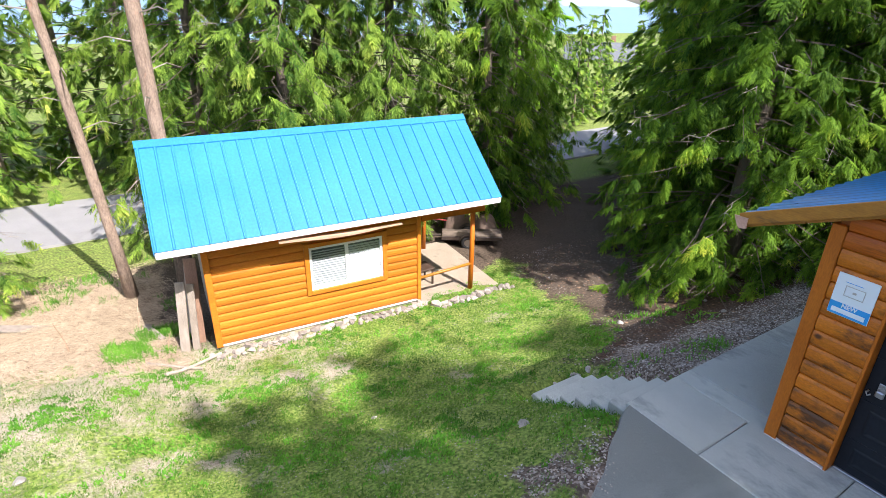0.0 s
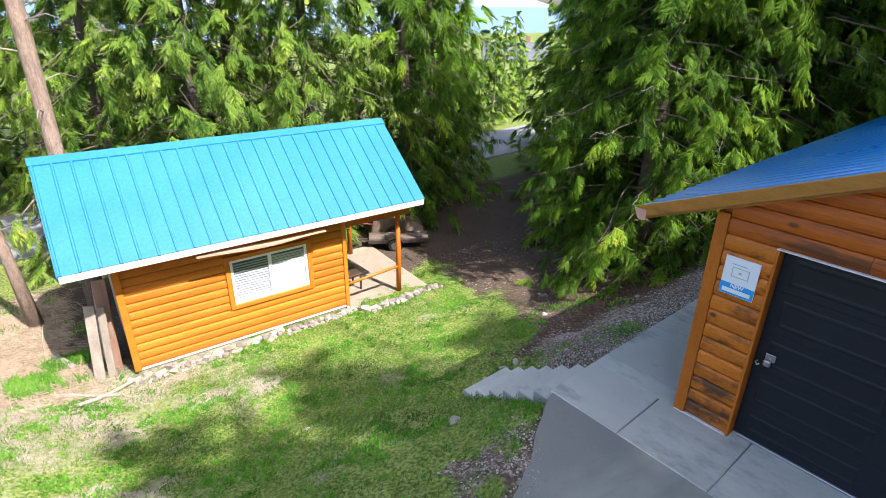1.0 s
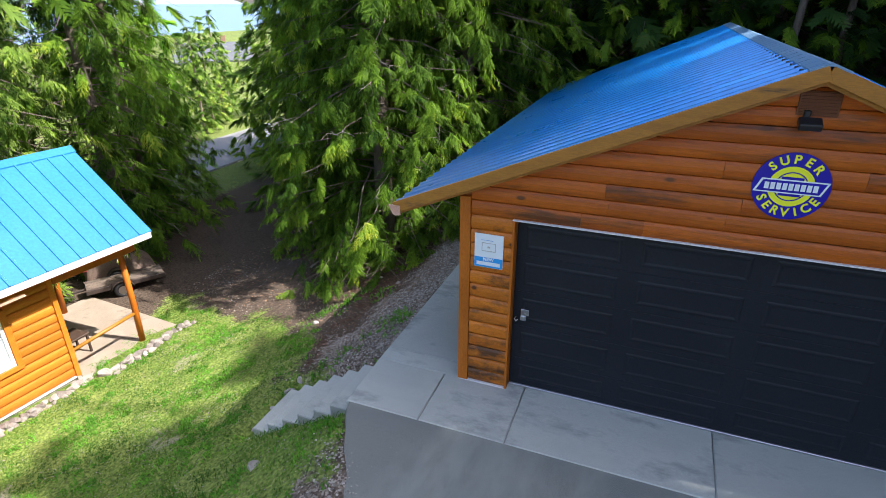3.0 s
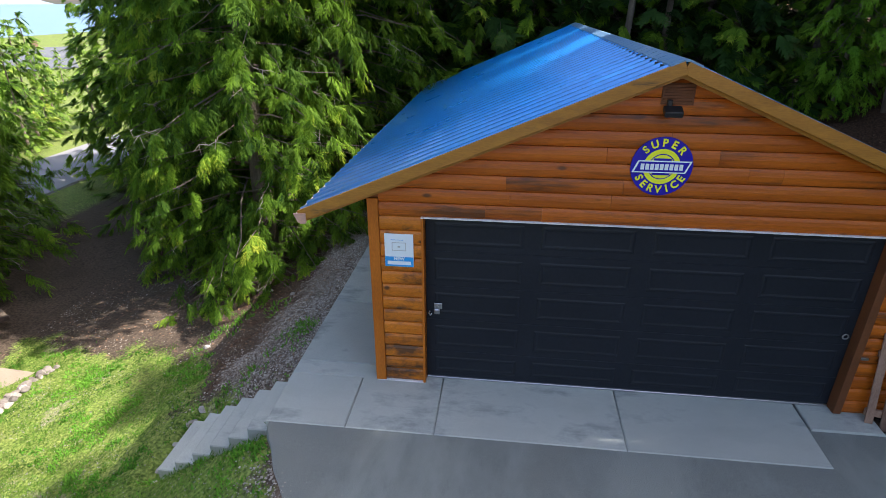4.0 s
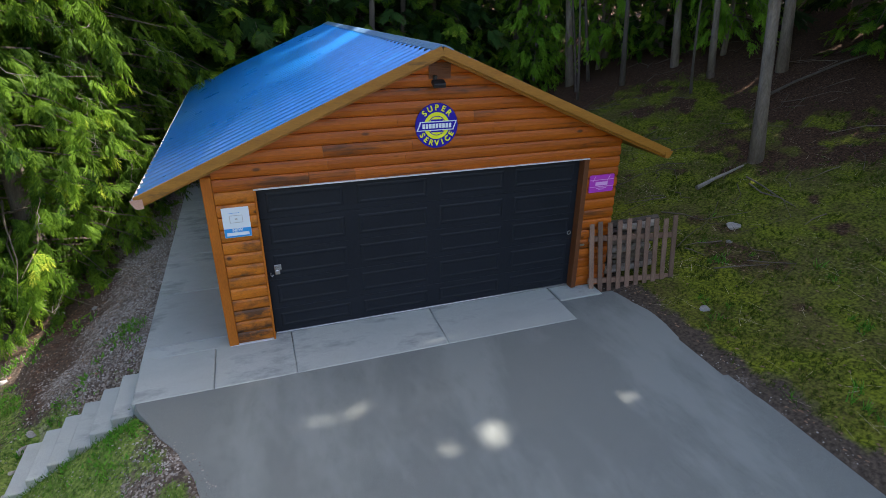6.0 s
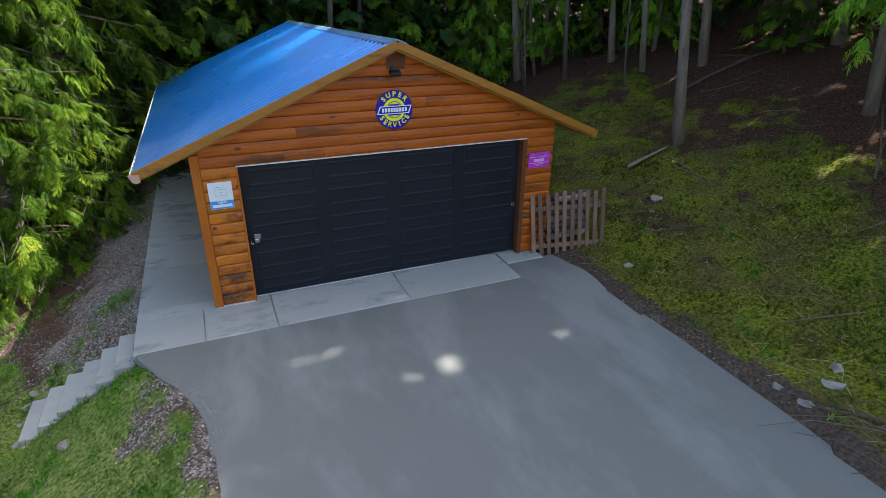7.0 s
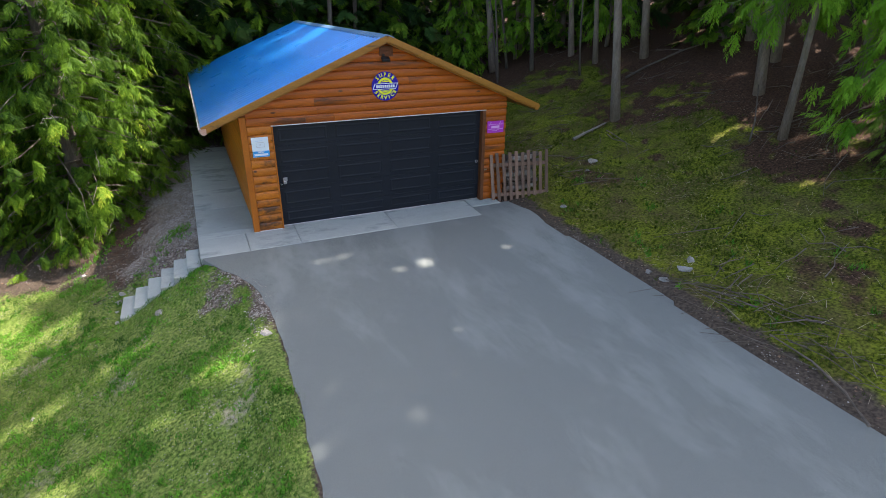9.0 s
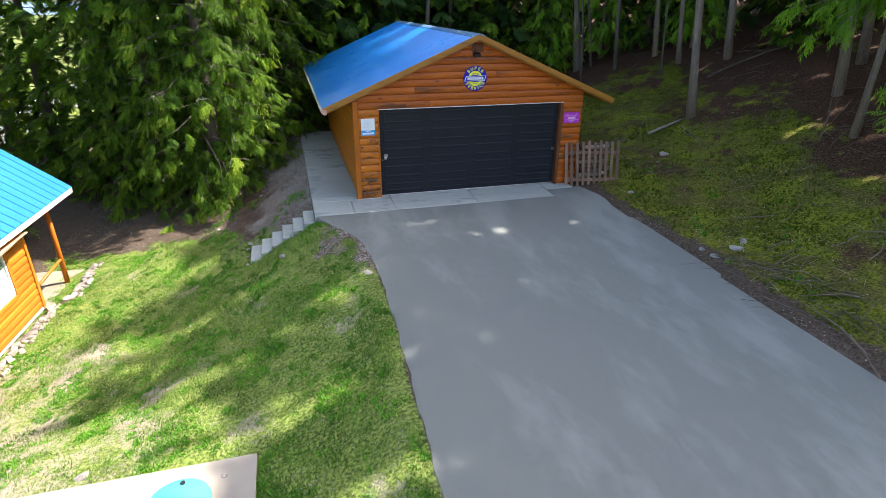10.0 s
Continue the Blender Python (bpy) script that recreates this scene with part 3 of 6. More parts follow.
part("back_sheet", block(OPEN_X0 + 0.002, OPEN_X1 - 0.002, 0.125, 0.135, -0.05, 2.135), DOOR, gdoor)
DX0, DX1 = OPEN_X0 + 0.004, OPEN_X1 - 0.004
pw4 = (DX1 - DX0) / 4
JOINTS = (-0.03, 0.348, 0.801, 1.254, 1.707, 2.145)
for zb, zt in zip(JOINTS, JOINTS[1:]):
    sec = part("door_section", soft_block(DX0, DX1, 0.084, 0.122, zb + 0.001, zt - 0.001, 0.003), DOOR, gdoor)
    for k in range(4):
        part("panel", pressed_panel(DX0 + k * pw4 + 0.10, DX0 + (k + 1) * pw4 - 0.09, zb + 0.08, zt - 0.08, 0.084), DOOR, sec)
part("bottom_seal", soft_block(OPEN_X0 + 0.01, OPEN_X1 - 0.01, 0.06, 0.12, -0.055, -0.028, 0.006), STEEL, gdoor)
latch = part("latch_plate", soft_block(0.03, 0.125, 0.062, 0.07, 0.955, 1.035, 0.004), STEEL, gdoor, "zinc lock hasp")
part("padlock", joined(soft_block(0.03, 0.10, 0.03, 0.06, 0.90, 0.965, 0.01), tube([(0.045, 0.045, 0.96), (0.045, 0.045, 0.995), (0.065, 0.045, 1.01), (0.085, 0.045, 0.995), (0.085, 0.045, 0.96)], [0.007] * 5)), STEEL, latch)
part("hook", tube([(-0.02, 0.05, 0.93), (-0.03, 0.02, 0.92), (-0.012, 0.02, 0.89), (0.006, 0.03, 0.91)], [0.008] * 4), STEEL, latch)
part("ring", tube([(4.64 + 0.03 * math.cos(t), 0.06, 0.92 + 0.03 * math.sin(t)) for t in np.linspace(0, 6.28, 13)], [0.008] * 13), STEEL, gdoor)
part("wall_hook", soft_block(4.80, 4.88, -0.06, -0.03, 0.70, 0.73, 0.004), STEEL, garage)


# roofs
def sheet(x_top, z_top, x_bot, z_bot, ya, yb, wave):
    """A roof sheet from ridge to eave; wave: rows of (y share, height)."""
    d = Vector((x_bot - x_top, 0, z_bot - z_top)).normalized()
    nrm = Vector((-d.z, 0, d.x))
    if nrm.z < 0:
        nrm = -nrm
    vs = []
    for y, h in wave:
        for p in (Vector((x_top, 0, z_top)), Vector((x_bot, 0, z_bot))):
            q = p + nrm * h
            vs.append((q.x, ya + (yb - ya) * y, q.z))
    n = len(wave)
    fs = [(2 * i, 2 * i + 1, 2 * i + 3, 2 * i + 2) for i in range(n - 1)]
    m = len(vs)
    vs += [tuple(Vector(p) - nrm * 0.012) for p in vs]
    fs += [(m + 2 * i, m + 2 * i + 2, m + 2 * i + 3, m + 2 * i + 1) for i in range(n - 1)]
    fs += [(2 * i + 1, m + 2 * i + 1, m + 2 * i + 3, 2 * i + 3) for i in range(n - 1)] + [(0, m, m + 1, 1), (2 * n - 2, 2 * n - 1, m + 2 * n - 1, m + 2 * n - 2)]
    return vs, fs


roof = part("roof", joined(*[([(RIDGE_X, y, RIDGE_Z - 0.02 - d) for d in (0, 0.10) for y in (ROOF_Y0 + 0.05, ROOF_Y1 - 0.05)] +
                              [(RIDGE_X + s * (EAVE - 0.03), y, RIDGE_Z - 0.02 - d - PITCH * (EAVE - 0.03)) for d in (0, 0.10) for y in (ROOF_Y0 + 0.05, ROOF_Y1 - 0.05)],
                              [(0, 1, 5, 4), (2, 6, 7, 3), (4, 5, 7, 6), (0, 4, 6, 2), (1, 3, 7, 5)]) for s in (-1, 1)]), FASCIA, garage, "blue corrugated metal gable roof")
N_SHEET = 11
pitch_w = (ROOF_Y1 - ROOF_Y0) / N_SHEET
wave = [(i / 48, 0.020 - 0.024 * math.cos(2 * math.pi * i / 12)) for i in range(49)]
for s in (-1, 1):
    a = part("roof_sheet", sheet(RIDGE_X + s * 0.02, RIDGE_Z, RIDGE_X + s * EAVE, RIDGE_Z - PITCH * EAVE, ROOF_Y0, ROOF_Y0 + pitch_w, wave), ROOF_BLUE, roof, smooth=True)
    for i in range(1, N_SHEET):
        again(a, (0, i * pitch_w, 0))
part("ridge_cap", ([(RIDGE_X + dx, y, RIDGE_Z + 0.055 - PITCH * abs(dx)) for y in (ROOF_Y0 - 0.01, ROOF_Y1 + 0.01) for dx in (-0.14, -0.02, 0.02, 0.14)] +
                   [(RIDGE_X + dx, y, RIDGE_Z + 0.035 - PITCH * abs(dx)) for y in (ROOF_Y0 - 0.01, ROOF_Y1 + 0.01) for dx in (-0.14, -0.02, 0.02, 0.14)],
                   [(0, 1, 5, 4), (1, 2, 6, 5), (2, 3, 7, 6), (8, 12, 13, 9), (9, 13, 14, 10), (10, 14, 15, 11), (0, 4, 12, 8), (3, 11, 15, 7), (0, 8, 9, 1), (1, 9, 10, 2), (2, 10, 11, 3)]), RIDGE_GREY, roof, "weathered ridge cap in a pale sunlit tone")
for s in (-1, 1):
    teeth = [block(RIDGE_X + s * 0.150 - 0.012, RIDGE_X + s * 0.150 + 0.012, ROOF_Y0 + 0.2196 * k - 0.06, ROOF_Y0 + 0.2196 * k + 0.06, RIDGE_Z - 0.075, RIDGE_Z - 0.022) for k in range(1, 44)]
    part("closure_strip", joined(*teeth), DARK, roof, "dark foam closure strip under the ridge cap", kind="stuff")
for s in (-1, 1):
    ang = math.atan(PITCH) * s
    L = EAVE / math.cos(math.atan(PITCH))
    m = Matrix.Translation((RIDGE_X, 0, RIDGE_Z - 0.015)) @ Matrix.Rotation(ang, 4, "Y")
    x0, x1 = (0.0, L) if s > 0 else (-L, 0.0)
    part("rake_board", moved(soft_block(x0, x1, ROOF_Y0 - 0.012 + (0.003 if s > 0 else 0.0), ROOF_Y0 + 0.028, -0.066, 0.054, 0.004), m), FASCIA, roof)
    ex = RIDGE_X + s * EAVE
    ez = RIDGE_Z - PITCH * EAVE
    part("eave_board", soft_block(min(ex - s * 0.045, ex - s * 0.005), max(ex - s * 0.045, ex - s * 0.005), ROOF_Y0 + 0.05, ROOF_Y1, ez - 0.11, ez - 0.02, 0.004), FASCIA, roof)
    gut = [(-0.004, -0.020), (-0.004, -0.07), (0.010, -0.100), (0.030, -0.100), (0.046, -0.06), (0.054, -0.012), (0.048, -0.012), (0.040, -0.055), (0.027, -0.092), (0.014, -0.092), (0.002, -0.068), (0.002, -0.020)]
    n = len(gut)
    gv = [(ex + s * gx, y, ez + gzz) for y in (ROOF_Y0 + 0.01, ROOF_Y1) for gx, gzz in gut]
    gutter = part("gutter", (gv, [(i, (i + 1) % n, n + (i + 1) % n, n + i) for i in range(n)]), GUTTER, roof, "mossy weathered white rain gutter along the eave")
    cap = [(-0.08, 0.015), (-0.08, -0.095), (-0.02, -0.105), (0.010, -0.092), (0.045, -0.020), (0.058, 0.010)]
    part("end_cap", ([(ex + s * gx, ROOF_Y0 + dy, ez + gzz) for dy in (-0.020, -0.006) for gx, gzz in cap],
                     [(0, 1, 2, 3, 4, 5), (11, 10, 9, 8, 7, 6)] + [(i, i + 6, (i + 1) % 6 + 6, (i + 1) % 6) for i in range(6)]), COPPER if s < 0 else FASCIA, gutter, "pinkish gutter end cap" if s < 0 else "brown gutter end cap")

# light and vent below the ridge
vent = part("gable_vent", soft_block(2.23, 2.53, -0.05, -0.035, 3.42, 3.62, 0.004), LOUVRE, garage, "brown louvred gable vent")
slat = part("slat", soft_block(2.245, 2.515, -0.062, -0.05, 3.44, 3.452, 0.002), LOUVRE, vent)
for i in range(1, 7):
    again(slat, (0, 0, 0.026 * i))
lamp = part("flood_light", moved(soft_block(-0.085, 0.085, -0.07, 0.05, -0.03, 0.03, 0.012, 2), pose(2.33, -0.14, 3.375, 25, 0, 0)), BLACK, garage, "small dark flood light")
part("bracket", soft_block(2.285, 2.33, -0.10, -0.04, 3.38, 3.47, 0.008), BLACK, lamp)


# ---- writing ----
def letters(text, size, m, material, name, parent, spread=None, extrude=0.002):
    cu = bpy.data.curves.new(name, "FONT")
    cu.body, cu.size, cu.align_x, cu.align_y, cu.extrude, cu.offset = text, size, "CENTER", "CENTER", extrude, 0.03 * size
    cu.resolution_u = 4
    tmp = bpy.data.objects.new("tmp", cu)
    me = bpy.data.meshes.new_from_object(tmp)
    bpy.data.objects.remove(tmp)
    me.transform(m)
    me.transform(Matrix.Translation(-BASE[parent.name]))
    me.materials.clear()
    me.materials.append(material)
    ob = new(name, me)
    ob.parent = parent
    BASE[ob.name] = BASE[parent.name]
    return ob


def upright(x, y, z, turn=0.0):
    """Lays flat writing on a wall that faces -y, turned about its own centre."""
    return Matrix.Translation((x, y, z)) @ Matrix.Rotation(radians(90), 4, "X") @ Matrix.Rotation(radians(turn), 4, "Z")


CX, CZ, CR = 2.335, 2.815, 0.297
Y_SIGN = -0.052
sign = thing("round_sign", (CX, Y_SIGN, CZ - CR), "round navy and yellow enamel service sign on the gable", "sign")
part("sign_plate", joined(disc((CX, CZ), 0.0, CR, Y_SIGN, 64, 0.012)), NAVY, sign)
part("rim", disc((CX, CZ), CR - 0.006, CR + 0.002, Y_SIGN - 0.002, 64, 0.012), NAVY, sign)
part("yellow_disc", disc((CX, CZ), 0.0, 0.178, Y_SIGN - 0.003, 48, 0.003), YELLOW, sign, "yellow centre disc")
part("inner_ring", disc((CX, CZ), 0.12, 0.130, Y_SIGN - 0.0045, 48, 0.002), NAVY, sign)
slant = lambda a, b, c, d, k, y: ([(a, y, c), (b - k, y, c), (b, y, d), (a + k, y, d), (a, y + .003, c), (b - k, y + .003, c), (b, y + .003, d), (a + k, y + .003, d)],
                                  [(0, 1, 2, 3), (0, 4, 5, 1), (1, 5, 6, 2), (2, 6, 7, 3), (3, 7, 4, 0)])
part("emblem_upright", block(CX - 0.085, CX + 0.085, Y_SIGN - 0.0085, Y_SIGN - 0.005, CZ - 0.085, CZ + 0.085), NAVY, sign)
part("banner", slant(CX - 0.285, CX + 0.285, CZ - 0.062, CZ + 0.062, 0.05, Y_SIGN - 0.0115), ENAMEL, sign)
part("banner_field", slant(CX - 0.262, CX + 0.262, CZ - 0.050, CZ + 0.050, 0.042, Y_SIGN - 0.0145), NAVY, sign)
for i in range(9):
    w = 0.035
    part("white_bar", block(CX - 0.205 + i * 0.0465, CX - 0.205 + i * 0.0465 + w, Y_SIGN - 0.0175, Y_SIGN - 0.0145, CZ - 0.030, CZ + 0.030), ENAMEL, sign)
for text, mid, step_deg in (("SUPER", 90, -23), ("SERVICE", -90, 20)):
    for i, ch in enumerate(text):
        a = mid + (i - (len(text) - 1) / 2) * step_deg
        r = 0.237
        letters(ch, 0.105, upright(CX + r * math.cos(radians(a)), Y_SIGN - 0.004, CZ + r * math.sin(radians(a)), a - 90 if mid > 0 else a + 90), YELLOW, "letter", sign)

tin = thing("tin_sign", (-0.35, -0.045, 1.55), "white and blue tin sign on the log wall", "sign")
part("sign_plate", soft_block(-0.515, -0.185, -0.052, -0.042, 1.55, 1.955, 0.004), ENAMEL, tin)
part("blue_band", block(-0.512, -0.188, -0.0545, -0.052, 1.555, 1.675), SKYBLUE, tin, "blue lower band")
letters("NEW", 0.055, upright(-0.35, -0.056, 1.652), ENAMEL, "lettering", tin)
part("white_bar", block(-0.485, -0.215, -0.0565, -0.0545, 1.578, 1.622), ENAMEL, tin)
for k, (a, b, c, d) in enumerate([(-0.43, -0.27, 1.75, 1.756), (-0.43, -0.27, 1.845, 1.851), (-0.43, -0.424, 1.756, 1.845), (-0.276, -0.27, 1.756, 1.845), (-0.365, -0.335, 1.79, 1.81), (-0.44, -0.30, 1.88, 1.884)]):
    part("grey_line", block(a, b, -0.0545, -0.052, c, d), STEEL if k < 5 else SKYBLUE, tin)

pink = thing("magenta_sign", (5.055, -0.045, 1.61), "magenta tin sign with pale print on the log wall", "sign")
part("sign_plate", soft_block(4.845, 5.290, -0.052, -0.042, 1.605, 1.885, 0.012), MAGENTA, pink)
part("pale_bar", block(4.955, 5.175, -0.0545, -0.052, 1.715, 1.77), PINK, pink)
for a, b, z in ((4.855, 5.280, 1.80), (4.855, 5.280, 1.69), (4.975, 5.155, 1.665), (5.015, 5.115, 1.645)):
    part("pale_bar", block(a, b, -0.0545, -0.052, z, z + 0.008), PINK, pink)
part("pale_bar", slant(4.895, 4.955, 1.78, 1.87, 0.05, -0.0545), PINK, pink)
part("pale_bar", slant(5.155, 5.215, 1.78, 1.87, 0.05, -0.0545), PINK, pink)

# ---- concrete ----
walkway = thing("walkway", (-1.2, 0, -0.2), "grey broomed concrete walk and door apron", "concrete walk", kind="structure")


def slab(x0, x1, y0, y1, za, zb, dep=0.16, right_shift=0.0):
    """A slab that falls from za at y1 to zb at y0, with eased edges."""
    r = 0.012
    g = 0.004
    x0, x1, y0, y1 = x0 + g, x1 - g, y0 + g, y1 - g
    vs = [(x0, y0, zb - dep), (x1, y0, zb - dep), (x1, y1, za - dep), (x0, y1, za - dep), (x0, y0, zb - r), (x1, y0, zb - r), (x1, y1, za - r), (x0, y1, za - r),
          (x0 + r, y0 + r, zb), (x1 - r, y0 + r, zb), (x1 - r, y1 - r, za), (x0 + r, y1 - r, za)]
    fs = [(8, 9, 10, 11)] + [(4 + i, 4 + (i + 1) % 4, 8 + (i + 1) % 4, 8 + i) for i in range(4)] + [(i, (i + 1) % 4, 4 + (i + 1) % 4, 4 + i) for i in range(4)]
    return vs, fs


for x0, x1 in ((-1.81, -0.875), (-0.875, 0.145), (0.145, 2.25), (2.25, 4.335)):
    part("concrete_slab", slab(x0, x1, -0.905, -0.03 if x0 < -1 else 0.12, -0.055, -0.09), CONCRETE, walkway)
part("concrete_slab", slab(4.36, 5.15, -0.34, 0.11, -0.06, -0.075), CONCRETE, walkway)
part("concrete_slab", slab(-1.81, -0.64, -0.03, 0.25, -0.055, -0.06), CONCRETE, walkway)
for i in range(5):
    part("concrete_slab", slab(-1.81, -0.63, 0.25 + 1.6 * i, 0.25 + 1.6 * (i + 1), -0.06, -0.06), CONCRETE, walkway)

stairs = thing("concrete_steps", (-2.6, -0.45, -1.1), "six pale concrete steps down to the lawn", "steps")
for i in range(6):
    x1 = -1.815 - 0.26 * i
    z = -0.10 - 0.16 * (i + 1) + 0.0
    part("step", soft_block(x1 - 0.26, x1 - 0.003, -0.88, 0.02, z - 0.30, z, 0.012), CONCRETE, stairs)

pad = thing("concrete_pad", (-4.4, -8.6, -0.9), "pale concrete pad with a round teal lid set in it", "concrete pad")
part("slab", soft_block(-5.8, -3.01, -9.9, -7.46, -1.2, -0.81, 0.012), SUNNY_CONCRETE, pad)
lid = part("lid", ([(-3.86 + r * math.cos(t), -8.07 + r * math.sin(t), z) for r, z in ((0.36, -0.81), (0.36, -0.775), (0.34, -0.76), (0.0, -0.745)) for t in np.linspace(0, 2 * math.pi, 33)[:-1]],
                   [(k * 32 + i, k * 32 + (i + 1) % 32, (k + 1) * 32 + (i + 1) % 32, (k + 1) * 32 + i) for k in range(3) for i in range(32)]), TEAL, pad, "round faded teal lid", True)
part("bolt", tube([(-3.84, -7.80, -0.765), (-3.84, -7.80, -0.74)], [0.028, 0.028], 8), BLACK, lid)
part("eye_bolt", tube([(-3.38 + 0.03 * math.cos(t), -7.78, -0.78 + 0.03 * math.sin(t)) for t in np.linspace(0, 6.28, 11)], [0.006] * 11), STEEL, pad)

# ---- cabin ----
WX, WY0, WY1, WZ0 = -8.10, -4.37, -0.08, -2.03
CRX, CRZ, CPITCH, CEAVE = -9.40, 1.705, 0.775, 1.81
CY0, CY1 = -5.10, 1.62
BACK = 2 * CRX - WX
TURN = -4.2                                # the cabin stands a little askew to the garage
PIVOT = Vector((-8.10, -0.10, -2.1))
ASKEW = Matrix.Translation(PIVOT) @ Matrix.Rotation(radians(TURN), 4, "Z") @ Matrix.Translation(-PIVOT)
cabin = thing("cabin", tuple(PIVOT), "small honey-stained log-sided cabin with a bright blue metal roof", "cabin")
cw_front = part("wall_front", block(WX - 0.12, WX - 0.04, WY0 + 0.05, WY1 - 0.05, WZ0, -0.05), LOG_Y, cabin)
cunder = lambda x: CRZ - 0.10 - CPITCH * abs(x - CRX)


def gable_wall(y0, y1):
    xs = [WX - 0.04, CRX, BACK + 0.04]
    prof = [(xs[0], WZ0), (xs[0], cunder(xs[0])), (xs[1], cunder(xs[1])), (xs[2], cunder(xs[2])), (xs[2], WZ0)]
    return [(x, y, z) for y in (y0, y1) for x, z in prof], [(0, 1, 2, 3, 4), (9, 8, 7, 6, 5)] + [(i, 5 + i, 5 + (i + 1) % 5, (i + 1) % 5) for i in range(5)]


cw_l = part("wall_left", gable_wall(WY0, WY0 + 0.05), OLDWOOD, cabin)
cw_r = part("wall_right", gable_wall(WY1 - 0.05, WY1), LOG_X, cabin)
part("wall_back", block(BACK + 0.04, BACK + 0.12, WY0 + 0.05, WY1 - 0.05, WZ0, -0.05), OLDWOOD, cabin)
WIN = (-2.48, -0.95, -1.255, -0.32)         # y0, y1, z0, z1 of the window's opening
z = WZ0 + 0.01
for i in range(12):
    a, b = z + i * LOG_H, z + (i + 1) * LOG_H
    spans = [(WY0 + 0.09, WY1 - 0.07)]
    if b > WIN[2] - 0.04 and a < WIN[3] + 0.04:
        spans = [(WY0 + 0.09, WIN[0] - 0.10), (WIN[1] + 0.10, WY1 - 0.07)]
    for y0, y1 in spans:
        part("log_board", log_shape("y", WX - 0.04, 1, a, y0, y1), LOG_Y, cw_front)
part("corner_trim", soft_block(WX - 0.10, WX + 0.02, WY0 - 0.03, WY0 + 0.088, WZ0 - 0.02, -0.03, 0.006), LOG_Y, cabin)
part("corner_trim", soft_block(WX - 0.10, WX + 0.02, WY1 - 0.068, WY1 + 0.02, WZ0 - 0.02, -0.03, 0.006), LOG_Y, cabin)
for i in range(11):
    part("log_board", log_shape("x", WY1, 1, z + i * LOG_H, BACK + 0.1, WX - 0.11), LOG_X, cw_r)
part("sill_strip", soft_block(WX - 0.1, WX + 0.012, WY0, WY1, WZ0 - 0.022, WZ0 + 0.0, 0.006), WHITE, cabin, "white flashing along the wall's foot")
part("footing", block(BACK, WX - 0.02, WY0 + 0.02, WY1 - 0.02, WZ0 - 0.35, WZ0 - 0.03), SUNNY_CONCRETE, cabin)
# window
win = part("window", joined(soft_block(WX - 0.04, WX + 0.025, WIN[0] - 0.098, WIN[0] - 0.005, WIN[2] - 0.095, WIN[3] + 0.09, 0.005),
                            soft_block(WX - 0.04, WX + 0.025, WIN[1] + 0.005, WIN[1] + 0.098, WIN[2] - 0.095, WIN[3] + 0.09, 0.005),
                            soft_block(WX - 0.04, WX + 0.03, WIN[0] - 0.004, WIN[1] + 0.004, WIN[2] - 0.093, WIN[2] - 0.004, 0.005),
                            soft_block(WX - 0.04, WX + 0.028, WIN[0] - 0.004, WIN[1] + 0.004, WIN[3] + 0.004, WIN[3] + 0.088, 0.005)), LOG_Y, cabin, "white sliding window in a wooden surround")
part("window_frame", joined(soft_block(WX - 0.05, WX + 0.008, WIN[0], WIN[0] + 0.05, WIN[2], WIN[3], 0.004), soft_block(WX - 0.05, WX + 0.008, WIN[1] - 0.05, WIN[1], WIN[2], WIN[3], 0.004),
                            soft_block(WX - 0.05, WX + 0.008, WIN[0] + 0.05, WIN[1] - 0.05, WIN[2], WIN[2] + 0.05, 0.004), soft_block(WX - 0.05, WX + 0.008, WIN[0] + 0.05, WIN[1] - 0.05, WIN[3] - 0.05, WIN[3], 0.004),
                            soft_block(WX - 0.045, WX + 0.004, -1.75, -1.68, WIN[2] + 0.05, WIN[3] - 0.05, 0.004)), VINYL, win)
for y0, y1 in ((WIN[0] + 0.05, -1.75), (-1.68, WIN[1] - 0.05)):
    pane = part("pane", block(WX - 0.016, WX - 0.012, y0, y1, WIN[2] + 0.05, WIN[3] - 0.05), GLASS, win, "clear window glass")
    pane.visible_shadow = False
    # A dark backing sheet gives the slat gaps their shade; pale slats follow.
    blind = part("blind", block(WX - 0.0390, WX - 0.0375, y0, y1, WIN[2] + 0.05, WIN[3] - 0.05), BLIND_BACK, win, "closed pale venetian blind")
    hh = 0.0165 if y0 < -2 else 0.0225
    sl = part("slat", moved(block(-0.001, 0.001, y0 + 0.005, y1 - 0.005, -hh, hh), pose(WX - 0.028, 0, WIN[2] + 0.085, 0, 20 if y0 < -2 else 9, 0)), BLIND, blind)
    for i in range(1, 15):
        if 0.085 + 0.052 * i < WIN[3] - WIN[2] - 0.06:
            again(sl, (0, 0, 0.052 * i))
# roof
croof = part("roof", joined(*[([(CRX, y, CRZ - 0.02 - d) for d in (0, 0.07) for y in (CY0 + 0.02, CY1 - 0.02)] +
                               [(CRX + s * (CEAVE - 0.02), y, CRZ - 0.02 - d - CPITCH * (CEAVE - 0.02)) for d in (0, 0.07) for y in (CY0 + 0.02, CY1 - 0.02)],
                               [(0, 1, 5, 4), (2, 6, 7, 3), (4, 5, 7, 6), (0, 4, 6, 2), (1, 3, 7, 5)]) for s in (-1, 1)]), OLDWOOD, cabin, "bright blue ribbed metal gable roof")
n_s = 8
pw = (CY1 - CY0) / n_s
ribs = []
for k in range(3):
    c = (k + 0.06) / 3
    ribs += [(c, 0.006), (c + 0.012, 0.026), (c + 0.045, 0.026), (c + 0.057, 0.006)]
ribs = [(0.0, 0.006)] + ribs + [(1.0, 0.006)]
